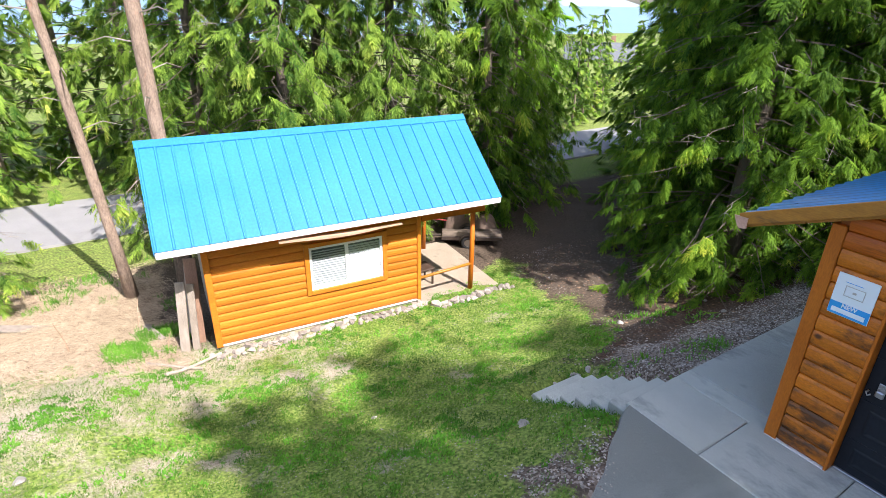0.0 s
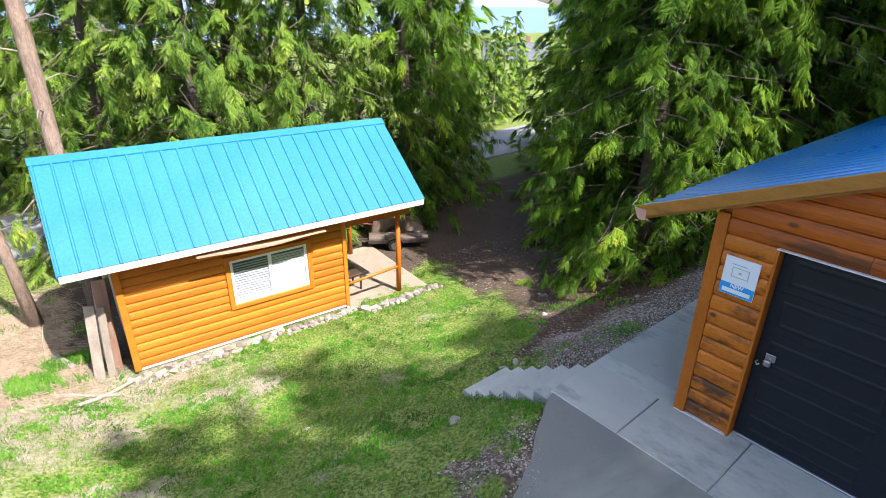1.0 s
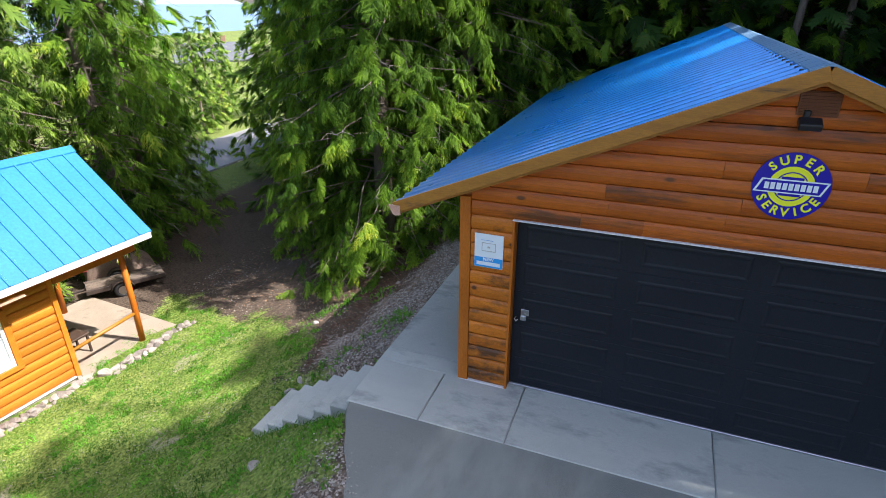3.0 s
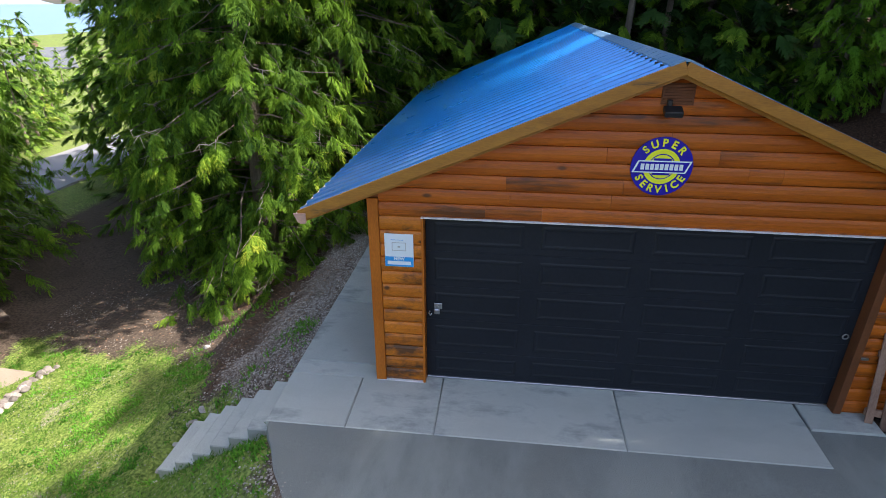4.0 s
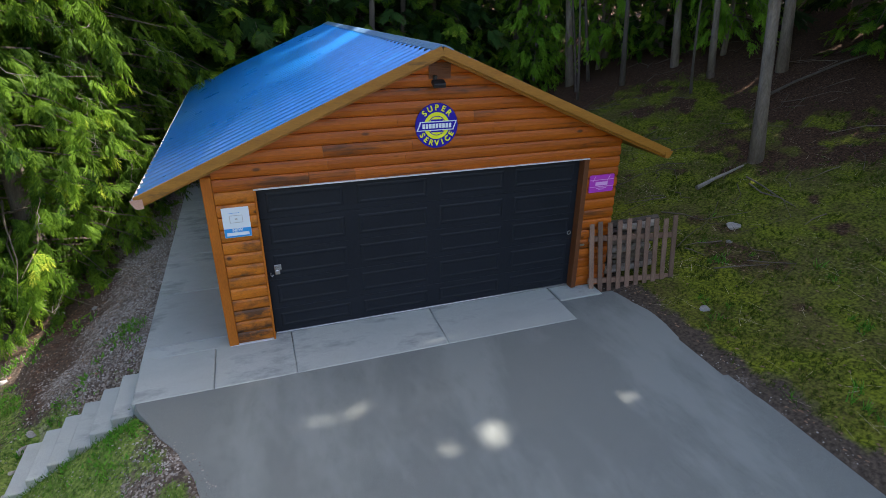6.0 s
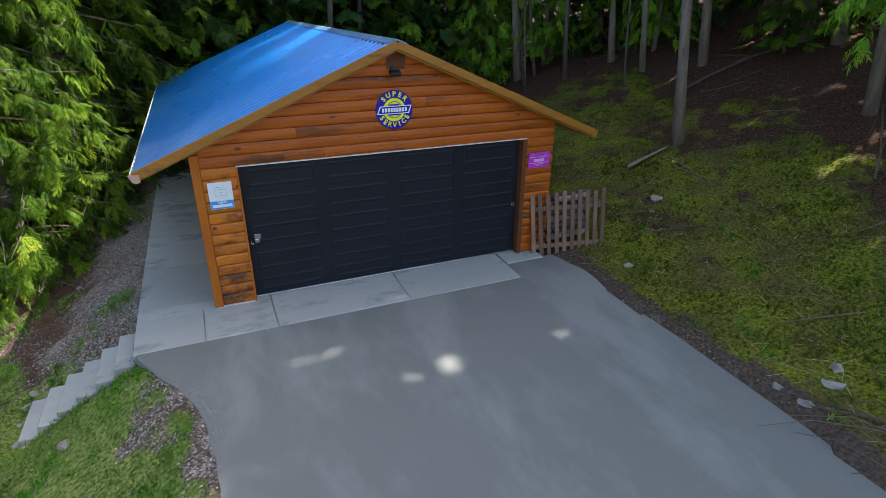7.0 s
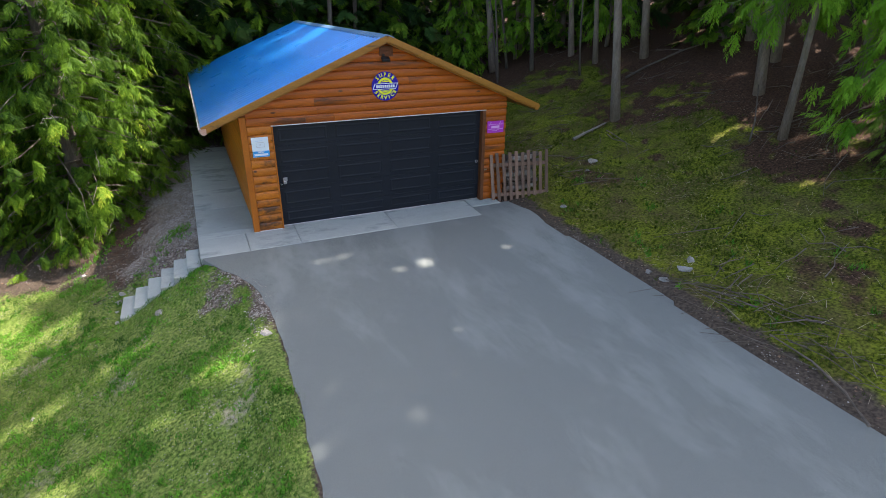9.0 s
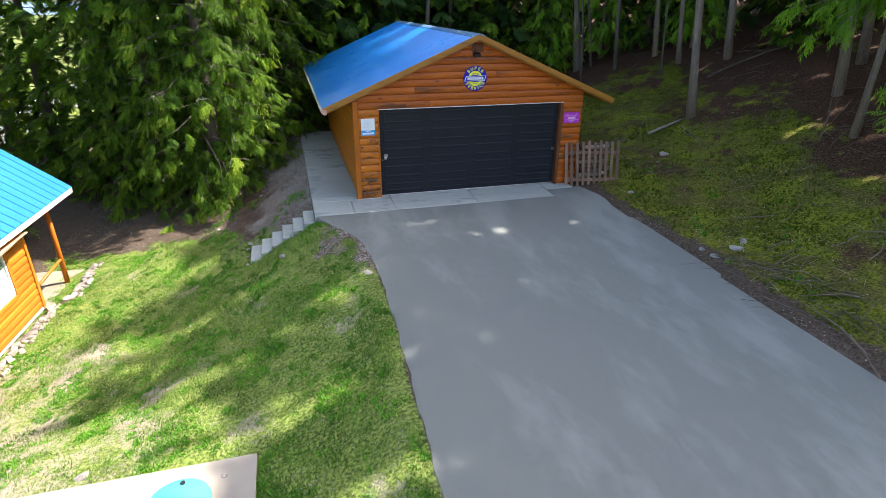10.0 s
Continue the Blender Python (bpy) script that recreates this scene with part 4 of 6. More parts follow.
for s in (1, -1):
    a = part("roof_sheet", sheet(CRX + s * 0.02, CRZ, CRX + s * CEAVE, CRZ - CPITCH * CEAVE, CY0, CY0 + pw, ribs), ROOF_CYAN, croof)
    for i in range(1, n_s):
        again(a, (0, i * pw, 0))
part("ridge_cap", ([(CRX + dx, y, CRZ + 0.05 - CPITCH * abs(dx) - d) for d in (0, 0.02) for y in (CY0 - 0.01, CY1 + 0.01) for dx in (-0.13, 0.0, 0.13)],
                   [(0, 1, 4, 3), (1, 2, 5, 4), (6, 9, 10, 7), (7, 10, 11, 8), (0, 3, 9, 6), (2, 8, 11, 5), (0, 6, 7, 1), (1, 7, 8, 2), (3, 4, 10, 9), (4, 5, 11, 10)]), ROOF_CYAN, croof)
cex, cez = CRX + CEAVE, CRZ - CPITCH * CEAVE
part("fascia", soft_block(cex - 0.035, cex - 0.002, CY0 + 0.02, CY1 - 0.02, cez - 0.125, cez - 0.01, 0.004), WHITE, croof, "chipped white fascia board")
part("soffit", block(WX - 0.02, cex - 0.04, CY0 + 0.05, CY1 - 0.05, cez - 0.11, cez - 0.10), LOG_Y, croof)
for y in (CY0 - 0.004, CY1 - 0.026):
    for s in (-1, 1):
        m = Matrix.Translation((CRX, 0, CRZ - 0.012)) @ Matrix.Rotation(math.atan(CPITCH) * s, 4, "Y")
        L = CEAVE / math.cos(math.atan(CPITCH))
        x0, x1 = (0.03, L) if s > 0 else (-L, -0.03)
        part("rake_board", moved(soft_block(x0, x1, y, y + 0.03, -0.11, -0.004, 0.004), m), ROOF_CYAN, croof)
for x in (WX - 0.03, BACK + 0.03):
    part("post", tube([(x, 1.24, -2.10), (x, 1.25, -1.2), (x, 1.24, -0.02)], [0.062, 0.058, 0.055], 12), TRIM, cabin, smooth=True)
part("beam", soft_block(WX - 0.09, WX + 0.03, WY1 + 0.03, CY1 - 0.1, -0.16, -0.02, 0.006), TRIM, cabin)
part("rail", tube([(WX - 0.02, WY1, -1.52), (WX - 0.02, 0.6, -1.47), (WX - 0.02, 1.22, -1.43)], [0.035, 0.036, 0.034], 8), FASCIA, cabin, "pale round porch rail", True)
porch = part("porch_floor", soft_block(-10.9, -7.72, -0.05, 1.98, -2.30, -2.085, 0.012), PORCH, cabin, "pale concrete porch floor")
cabin.rotation_euler = (0, 0, radians(TURN))
# driftwood plank over the window
vs, fs = [], []
for i in range(13):
    t = i / 12
    y = -3.10 + 2.42 * t
    zc = 0.095 - 0.05 * t - 0.035 * math.sin(math.pi * t) + 0.008 * math.sin(9 * t)
    w = 0.036 + 0.022 * math.sin(math.pi * min(1, t * 1.2)) - 0.02 * t
    vs += [(-7.72, y, zc - w), (-7.64, y, zc - w * 0.6), (-7.64, y, zc + w * 0.5), (-7.72, y, zc + w)]
fs = [(4 * i + k, 4 * i + (k + 1) % 4, 4 * i + 4 + (k + 1) % 4, 4 * i + 4 + k) for i in range(12) for k in range(4)] + [(3, 2, 1, 0), (48, 49, 50, 51)]
single("driftwood_plank", moved((vs, fs), ASKEW), DRIFT, "long bowed driftwood plank hung under the cabin eave", "plank")

# ---- trees ----
def frond(kind, rg):
    """A small flat spray of leaves in its own plane, x along it: points and faces."""
    vs, fs = [], []

    def sliver(p, d, l, w, z):
        d = d / np.linalg.norm(d)
        s = np.array([-d[1], d[0], 0]) * w
        k = len(vs)
        vs.extend([p + s, p - s, p + d * l + np.array([0, 0, z])])
        fs.append((k, k + 1, k + 2))

    if kind == "cedar":
        bend = lambda x: np.array([x * (1 - 0.12 * x), 0.06 * math.sin(3 * x), -0.42 * x * x])
        for i in range(9):
            x = 0.08 + 0.84 * i / 8
            sd = 1 if i % 2 else -1
            L = (0.50 - 0.22 * x) * rg.uniform(0.75, 1.25)
            yaw = sd * rg.uniform(0.25, 0.8) if i < 8 else 0.0
            dip, bank = rg.uniform(0.15, 0.95), rg.gauss(0, 0.5)
            d = np.array([math.cos(yaw) * math.cos(dip), math.sin(yaw) * math.cos(dip), -math.sin(dip)])
            side = np.cross(np.array([0, 0, 1.0]), d)
            side /= np.linalg.norm(side)
            nrm = np.cross(d, side)
            side = side * math.cos(bank) + nrm * math.sin(bank)
            o = bend(x)
            for j in range(4):
                u = 0.05 + 0.24 * j + rg.uniform(-0.05, 0.05)
                for s in ((-1, 1) if j < 3 else (0,)):
                    e = d + side * s * rg.uniform(0.3, 0.75) + np.array([0, 0, -0.25 * u])
                    e /= np.linalg.norm(e)
                    l = L * (0.50 - 0.07 * j) * rg.uniform(0.75, 1.25)
                    w = (side if s == 0 else np.cross(nrm, e)) * L * 0.062
                    q = o + d * L * u
                    k = len(vs)
                    vs.extend([q + w, q - w, q + e * l - np.array([0, 0, 0.22 * l])])
                    fs.append((k, k + 1, k + 2))
    elif kind == "fine":
        for i in range(8):
            x = 0.05 + 0.85 * i / 8
            for sd in (-1, 1):
                l = (0.42 - 0.22 * i / 8) * rg.uniform(0.75, 1.2)
                sliver(np.array([x, 0, -0.2 * x * x]), np.array([1.0, sd * rg.uniform(0.45, 0.9), 0]), l, 0.042, -0.2 * l)
        sliver(np.zeros(3), np.array([1.0, 0, 0]), 1.05, 0.04, -0.24)
    elif kind == "coarse":
        for i in range(6):
            x = 0.06 + 0.8 * i / 6
            for s in (-1, 1):
                l = (0.5 - 0.25 * i / 6) * rg.uniform(0.75, 1.2)
                sliver(np.array([x, 0, -0.2 * x * x]), np.array([1.0, s * rg.uniform(0.55, 1.0), 0]), l, 0.07, -0.15 * l)
        sliver(np.zeros(3), np.array([1.0, 0, 0]), 1.05, 0.05, -0.24)
    else:
        for i in range(5):
            x = 0.1 + 0.8 * i / 5
            for s in (-1, 1):
                d = np.array([0.5, s, 0]) / 1.118
                p = np.array([x, 0, -0.1 * x * x])
                sliver(p + d * 0.13, -d, 0.13, 0.06, 0)
                sliver(p + d * 0.13, d, 0.13, 0.06, -0.03)
    return np.array(vs), fs


def crown_mesh(name, height, low, radius, branches, per_branch, seed, kind, size, material, droop=0.5, top_power=0.8, detail_below=99.0):
    """Limbs that droop from a trunk, hung with sprays. Returns the leaves' mesh and the limbs' mesh."""
    rg = random.Random(seed)
    nrg = np.random.RandomState(seed)
    kinds = [frond(kind, rg) for _ in range(4)]
    big = [frond("coarse", rg) for _ in range(2)]
    lots = {}
    limbs = []
    dead = []
    for i in range(branches):
        t = (i + rg.random()) / branches
        z0 = low + (height - low) * t ** 1.15
        u = (z0 - low) / (height - low)
        L = radius * max(0.08, (1 - u) ** top_power) * rg.uniform(0.68, 1.10)
        if u < 0.08:
            L *= 0.85
        az = i * 2.39996 + rg.uniform(-0.5, 0.5)
        out = np.array([math.cos(az), math.sin(az), 0])
        side = np.array([-out[1], out[0], 0])
        rise, dr = rg.uniform(0.0, 0.25), droop * rg.uniform(0.6, 1.3)
        P = lambda s: np.array([0, 0, z0]) + out * L * s + np.array([0, 0, 1]) * L * (rise * s - dr * s * s + 0.30 * dr * max(0, s - 0.7) * 2) + side * 0.12 * L * math.sin(3 * s + i)
        limbs.append(tube([P(s) for s in (0, 0.35, 0.7, 1.0)], [0.009 * L + 0.006, 0.006 * L + 0.004, 0.004 * L + 0.002, 0.002], 3, False))
        coarse = z0 > detail_below
        if kind == "cedar" and i % 3 == 0 and not coarse:
            q = [P(rg.uniform(0.7, 0.92))]
            d0 = out * rg.uniform(0.5, 1.0) + side * rg.gauss(0, 0.5) + np.array([0, 0, rg.uniform(-0.7, 0.1)])
            for _ in range(4):
                q.append(q[-1] + (d0 + np.array([rg.gauss(0, 0.35), rg.gauss(0, 0.35), rg.gauss(-0.1, 0.35)])) * 0.14)
            dead.append(tube(q, [0.008, 0.007, 0.005, 0.004, 0.002], 3, False))
            for b0 in q[1:4] * 2:
                e0 = b0 + np.array([rg.gauss(0, 0.13), rg.gauss(0, 0.13), rg.gauss(-0.08, 0.12)])
                dead.append(tube([b0, (b0 + e0) / 2 + np.array([0, 0, 0.02]), e0], [0.004, 0.003, 0.0015], 3, False))
        m = int(per_branch * (0.35 + 0.65 * L / radius) * (0.6 if coarse else 1))
        clumps = max(2, int(round(m / 5.0)))
        for c in range(clumps):
            s = 0.10 + 0.94 * ((c + rg.uniform(0.2, 0.8)) / clumps) ** 0.8
            root = P(min(s, 1.0)) + (side * rg.gauss(0, 0.13) + np.array([0, 0, rg.gauss(-0.04, 0.07)])) * (0.5 + 0.45 * L * min(s, 0.8))
            lr = 1 if c % 2 else -1
            if c == clumps - 1:
                lr = 0
            main = out * rg.uniform(0.5, 1.0) + side * lr * rg.uniform(0.3, 1.0) + np.array([0, 0, rg.uniform(-0.75, -0.05)])
            # Outer clumps get new-growth yellow plus painted sunlight; inner ones stay dark.
            fresh = rg.random() * min(1.0, s) ** 2.0
            for k in range(max(1, int(round(m / clumps)))):
                d = main + out * rg.gauss(0, 0.30) + side * rg.gauss(0, 0.42) + np.array([0, 0, rg.gauss(-0.12, 0.30)])
                d /= np.linalg.norm(d)
                up = np.array([0, 0, 1.0]) + out * rg.uniform(0.0, 0.7) + side * rg.gauss(0, 0.35)
                y = np.cross(up, d)
                y /= max(1e-6, np.linalg.norm(y))
                w = np.cross(d, y)
                sc = size * rg.uniform(0.55, 1.2) * (1.25 if coarse else 1)
                q = root + d * sc * rg.uniform(-0.25, 0.15) + np.array([rg.gauss(0, 0.05), rg.gauss(0, 0.05), rg.gauss(0, 0.05)])
                key = (1, rg.randrange(2)) if coarse else (0, rg.randrange(4))
                lots.setdefault(key, []).append((q, np.stack([d, y, w]) * sc, fresh * rg.uniform(0.7, 1.0)))
    vs, fs, base, tip_light = [], [], 0, []
    for (c, k), items in lots.items():
        tv, tf = (big if c else kinds)[k]
        pos = np.array([a for a, _, _ in items])
        rot = np.array([b for _, b, _ in items])
        tip = 0.35 + 0.65 * np.clip(tv[:, 0], 0, 1.1)
        tip_light.append((np.array([g for _, _, g in items])[:, None] * tip[None]).ravel())
        v = pos[:, None, :] + np.einsum("vi,nij->nvj", tv, rot)
        vs.append(v.reshape(-1, 3))
        f = np.array(tf)[None] + (np.arange(len(items)) * len(tv))[:, None, None] + base
        fs.append(f.reshape(-1, 3))
        base += len(items) * len(tv)
    me = bpy.data.meshes.new(name)
    V, F = np.concatenate(vs), np.concatenate(fs)
    me.vertices.add(len(V))
    me.vertices.foreach_set("co", V.astype(np.float32).ravel())
    me.loops.add(F.size)
    me.loops.foreach_set("vertex_index", F.astype(np.int32).ravel())
    me.polygons.add(len(F))
    me.polygons.foreach_set("loop_start", np.arange(0, F.size, 3, dtype=np.int32))
    me.update(calc_edges=True)
    at = me.attributes.new("growth_light", "FLOAT", "POINT")
    at.data.foreach_set("value", np.concatenate(tip_light).astype(np.float32))
    me.materials.append(material)
    wood = data(name + "_limbs", joined_fast(limbs + dead), BARK_DARK)
    wood.materials.append(TWIG)
    live = sum(len(f) for _, f in limbs)
    wood.polygons.foreach_set("material_index", [0] * live + [1] * (len(wood.polygons) - live))
    return me, wood


def joined_fast(shapes):
    vs, fs, k = [], [], 0
    for v, f in shapes:
        vs.extend(v)
        fs.extend([tuple(i + k for i in face) for face in f])
        k += len(v)
    return vs, fs


def trunk_shape(height, r0, r1, seed, bend=0.1, n=9, flare=1.35):
    rg = random.Random(seed)
    pts, rad = [], []
    for i in range(9):
        t = i / 8
        pts.append((bend * math.sin(2.2 * t + seed) * t, bend * math.cos(1.7 * t + seed) * t - bend * t * math.cos(seed), -0.25 + (height + 0.25) * t))
        rad.append((r0 + (r1 - r0) * t) * (flare if i == 0 else 1) * rg.uniform(0.94, 1.06))
    return tube(pts, rad, n)


def make_tree(name, label, trunk, bark, crown, at, group, category="tree"):
    t = tagged(new(name), label, category, group)
    t.location = at
    a = new("trunk", data("trunk", trunk, bark, True))
    a.parent = t
    if crown:
        b = new("crown", crown[0])
        b.parent = t
        c = tagged(new("branchwork", crown[1]), kind="stuff")
        c.parent = t
    return t


LEAN = Matrix.Rotation(radians(5.5), 4, Vector((-0.64, -0.77, 0)))   # the hillside trees lean downhill


def plant(src, x, y, turn=0.0, scale=1.0, sink=0.05):
    m = Matrix.LocRotScale(None, Euler((0, 0, radians(turn))), (scale,) * 3)
    return copy_thing(src, Matrix.Translation((x, y, gz(x, y) - sink)) @ m)


def lean_trunk(tree, turn):
    spin = Matrix.Rotation(radians(turn), 4, "Z")
    for c in tree.children:
        if c.name.startswith("trunk"):
            c.rotation_euler = (spin.inverted() @ LEAN @ spin).to_euler()


CEDARS, LITS, FIRS, TALLS = "drooping cedars", "sunlit cedars behind the cabin", "dark forest conifers", "tall hillside conifers"
near_crown = crown_mesh("cedar_crown", 13, 0.25, 2.95, 260, 38, 11, "cedar", 0.42, CEDAR, 0.40, 0.60, 7.0)
near_crown_b = crown_mesh("cedar_crown_wide", 12, 0.2, 3.2, 240, 38, 23, "cedar", 0.44, CEDAR, 0.45, 0.62, 7.0)
mid_crown = crown_mesh("cedar_crown_far", 13, 0.3, 3.1, 150, 24, 27, "coarse", 0.56, CEDAR, 0.45, 0.65)
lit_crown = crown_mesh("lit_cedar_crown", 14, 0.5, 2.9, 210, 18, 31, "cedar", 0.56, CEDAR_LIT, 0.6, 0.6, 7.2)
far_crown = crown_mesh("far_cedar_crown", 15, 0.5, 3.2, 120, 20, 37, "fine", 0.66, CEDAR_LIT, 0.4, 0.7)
shrub_crown = crown_mesh("far_small_crown", 15, 0.5, 3.6, 60, 14, 39, "coarse", 1.1, CEDAR_LIT, 0.4, 0.7)
low_crown = crown_mesh("hanging_crown", 15, 1.3, 2.1, 140, 17, 43, "cedar", 0.58, HAZEL_LIT, 0.75, 0.5, 6.0)
fir_crown = crown_mesh("fir_crown", 17, 1.0, 3.0, 120, 16, 41, "coarse", 0.9, FIR, 0.35, 0.8)
sparse_crown = crown_mesh("sparse_crown", 20.5, 6.5, 2.7, 84, 13, 57, "coarse", 0.9, FIR, 0.3, 0.8)
tall_crown = crown_mesh("tall_crown", 20.5, 6.5, 2.9, 130, 15, 51, "coarse", 0.95, FIR, 0.3, 0.85)

cedar = make_tree("cedar_tree", "dense dark green cedar with drooping sprays to the ground", trunk_shape(13, 0.24, 0.03, 1), BARK_DARK, near_crown, (-4.6, 5.6, gz(-4.6, 5.6)), CEDARS)
cedar_b = make_tree("cedar_tree", "broad green cedar with hanging light-tipped sprays", trunk_shape(12, 0.26, 0.03, 2), BARK_DARK, near_crown_b, (-3.5, 8.3, gz(-3.5, 8.3)), CEDARS)
cedar_c = make_tree("cedar_tree", "dark green cedar standing behind the nearer cedars", trunk_shape(13, 0.24, 0.03, 6), BARK_DARK, mid_crown, (-3.9, 10.4, gz(-3.9, 10.4)), CEDARS)
plant(cedar_b, -6.7, 8.0, 110, 0.95)
plant(cedar_c, -1.7, 11.2, 75, 0.95)
for x, y, r, s in ((1.0, 12.6, 20, 1.0), (3.9, 13.4, 160, 1.05), (6.6, 13.2, 250, 0.95)):
    plant(cedar_c, x, y, r, s)
for x, y, r, s in ((-8.7, 10.5, 40, 1.0), (-6.4, 11.6, 300, 1.1), (-11.8, 13.4, 10, 1.05), (-8.8, 14.4, 90, 1.1), (-5.0, 14.6, 170, 1.1), (-14.6, 16.6, 230, 1.1), (-2.4, 13.6, 130, 1.1)):
    plant(cedar_c, x, y, r, s)
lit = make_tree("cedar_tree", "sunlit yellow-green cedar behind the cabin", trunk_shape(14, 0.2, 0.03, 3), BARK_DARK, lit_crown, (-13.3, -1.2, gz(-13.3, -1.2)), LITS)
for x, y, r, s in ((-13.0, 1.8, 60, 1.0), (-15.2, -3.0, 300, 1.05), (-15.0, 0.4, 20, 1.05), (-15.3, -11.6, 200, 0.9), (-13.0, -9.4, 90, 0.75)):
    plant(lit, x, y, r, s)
# Same crown in the darker cedar tones, so part shade comes from colour.
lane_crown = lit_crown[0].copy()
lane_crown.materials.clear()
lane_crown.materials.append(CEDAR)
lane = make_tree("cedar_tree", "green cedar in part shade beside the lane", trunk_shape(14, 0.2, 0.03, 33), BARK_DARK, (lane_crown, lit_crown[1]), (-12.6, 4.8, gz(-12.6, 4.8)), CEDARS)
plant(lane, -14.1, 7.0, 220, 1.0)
farlit = make_tree("roadside_cedar", "green cedar across the road", trunk_shape(15, 0.2, 0.03, 13), BARK, far_crown, (-22.6, -4.2, gz(-22.6, -4.2)), "cedars across the road")
for x, y, r, s in ((-23.0, 0.2, 80, 1.1), (-22.8, -8.8, 10, 1.05), (-22.6, 4.6, 130, 1.1), (-23.4, -13.4, 100, 1.1), (-22.4, 9.0, 30, 1.0), (-26.0, -6.4, 200, 1.25), (-26.4, -1.8, 300, 1.25), (-26.0, -11.2, 250, 1.25)):
    plant(farlit, x, y, r, s)
plant(farlit, -22.0, 15.4, 70, 0.45)
shrub = make_tree("roadside_conifer", "small green conifer far across the road", trunk_shape(15, 0.2, 0.03, 14), BARK, shrub_crown, (-22.6, 16.8, gz(-22.6, 16.8)), "small conifers across the road")
shrub.scale = (0.34,) * 3
for x, y, r, s in ((-22.4, 18.4, 60, 0.37), (-23.4, 20.2, 200, 0.40), (-24.4, 22.2, 330, 0.42), (-23.0, 24.0, 15, 0.38), (-29.6, 25.6, 20, 0.33), (-27.2, 25.9, 90, 0.3), (-32.5, 31.5, 150, 0.27), (-36.0, 31.0, 240, 0.3), (-35.0, 36.5, 310, 0.25)):
    plant(shrub, x, y, r, s / 0.34)
fir = make_tree("forest_conifer", "dark forest conifer with a bare lower trunk", trunk_shape(17, 0.19, 0.03, 4), BARK, fir_crown, (0.6, 14.2, gz(0.6, 14.2)), FIRS)
rg = random.Random(8)
for x, y in ((-0.4, 12.8), (2.4, 13.0), (5.2, 13.2), (-2.9, 12.4), (7.6, 13.6), (3.3, 14.0), (6.0, 14.6), (8.6, 15.6), (-1.2, 16.2), (2.2, 17.4), (5.2, 17.6), (12.4, 14.9), (14.6, 11.6), (16.0, 8.8), (17.4, 5.6), (21.6, 2.4), (18.8, -1.4), (18.8, -5.0),
             (9.4, 19.0), (17.6, 12.4), (20.4, 7.6), (17.6, -9.0)):
    plant(fir, x, y, rg.uniform(0, 360), rg.uniform(0.85, 1.15))
snag = make_tree("tall_conifer", "tall straight bare grey conifer trunk on the bank", trunk_shape(15, 0.125, 0.06, 5, 0.15), BARK, None, (10.38, 1.85, gz(10.38, 1.85)), TALLS)
lean_trunk(snag, 0)
tall = make_tree("tall_conifer", "tall straight conifer with a bare grey trunk and high crown", trunk_shape(20, 0.125, 0.04, 5, 0.15), BARK, tall_crown, (13.97, 4.8, gz(13.97, 4.8)), TALLS)
for x, y, r, s in ((13.1, 8.0, 200, 0.85), (13.9, -4.8, 90, 0.92), (12.8, -7.8, 170, 1.0),
                   (15.5, -10.6, 240, 1.0), (15.6, -6.4, 10, 0.95), (13.0, 6.3, 130, 0.72)):
    lean_trunk(plant(tall, x, y, r, s), r)
for k, (x, y, h, r0) in enumerate(((11.55, 8.5, 13, 0.10), (10.3, 9.06, 9, 0.055), (10.65, 9.75, 9, 0.05), (11.4, 10.2, 11, 0.07), (10.75, 13.0, 12, 0.09), (12.0, 5.9, 8, 0.05), (3.9, 11.6, 14, 0.15), (5.1, 12.0, 14, 0.14), (2.9, 12.4, 14, 0.12), (-0.75, 12.6, 13, 0.13))):
    slim = make_tree("bare_trunk", "slim bare conifer trunk in the shaded wood", trunk_shape(h, r0 * 0.75, r0 * 0.4, 20 + k, 0.5, 7), BARK_DARK, None, (x, y, gz(x, y)), "slim bare trunks")
    slim.rotation_euler = LEAN.to_euler() if x > 8 else (0, 0, 0)
lean_trunk(tall, 0)
thin = make_tree("tall_conifer", "tall conifer with a thin high crown that lets sun through", trunk_shape(20.5, 0.12, 0.04, 25, 0.15), BARK, sparse_crown, (12.9, -0.9, gz(12.9, -0.9)), TALLS)
lean_trunk(thin, 0)
# Added along the sun's path: out-of-view crowns that dapple driveway and bank.
for x, y, r, s in ((14.8, 0.2, 75, 1.02), (14.4, -2.6, 200, 0.95), (15.4, -4.4, 330, 1.0)):
    lean_trunk(plant(thin, x, y, r, s), r)
# Extra trees put in to keep direct sun off the walk and garage roof.
for x, y, r, s in ((16.2, 2.3, 210, 1.15), (10.9, 10.6, 40, 1.0), (13.0, 11.6, 300, 1.1)):
    lean_trunk(plant(tall, x, y, r, s), r)
hanging = make_tree("hemlock_tree", "green conifer with branches hanging over the bank, sunlit by its leaf colour", trunk_shape(15, 0.085, 0.03, 15, 0.2), BARK, low_crown, (11.25, -3.0, gz(11.25, -3.0)), "green conifers over the bank")
for x, y, r, s in ((11.3, -5.6, 120, 0.95), (-15.4, 8.7, 80, 1.0), (12.2, 10.9, 200, 0.8), (10.0, 11.6, 20, 0.75), (14.2, 7.2, 300, 0.8)):
    plant(hanging, x, y, r, s)
for c in hanging.children:
    if not c.name.startswith("trunk"):
        c.location.z = 1.8
for x, y, r, s in ((9.6, 12.4, 60, 0.7), (13.8, 9.8, 200, 0.7), (16.2, 3.4, 20, 0.8), (11.0, 15.2, 140, 0.8)):
    plant(cedar_c, x, y, r, s)
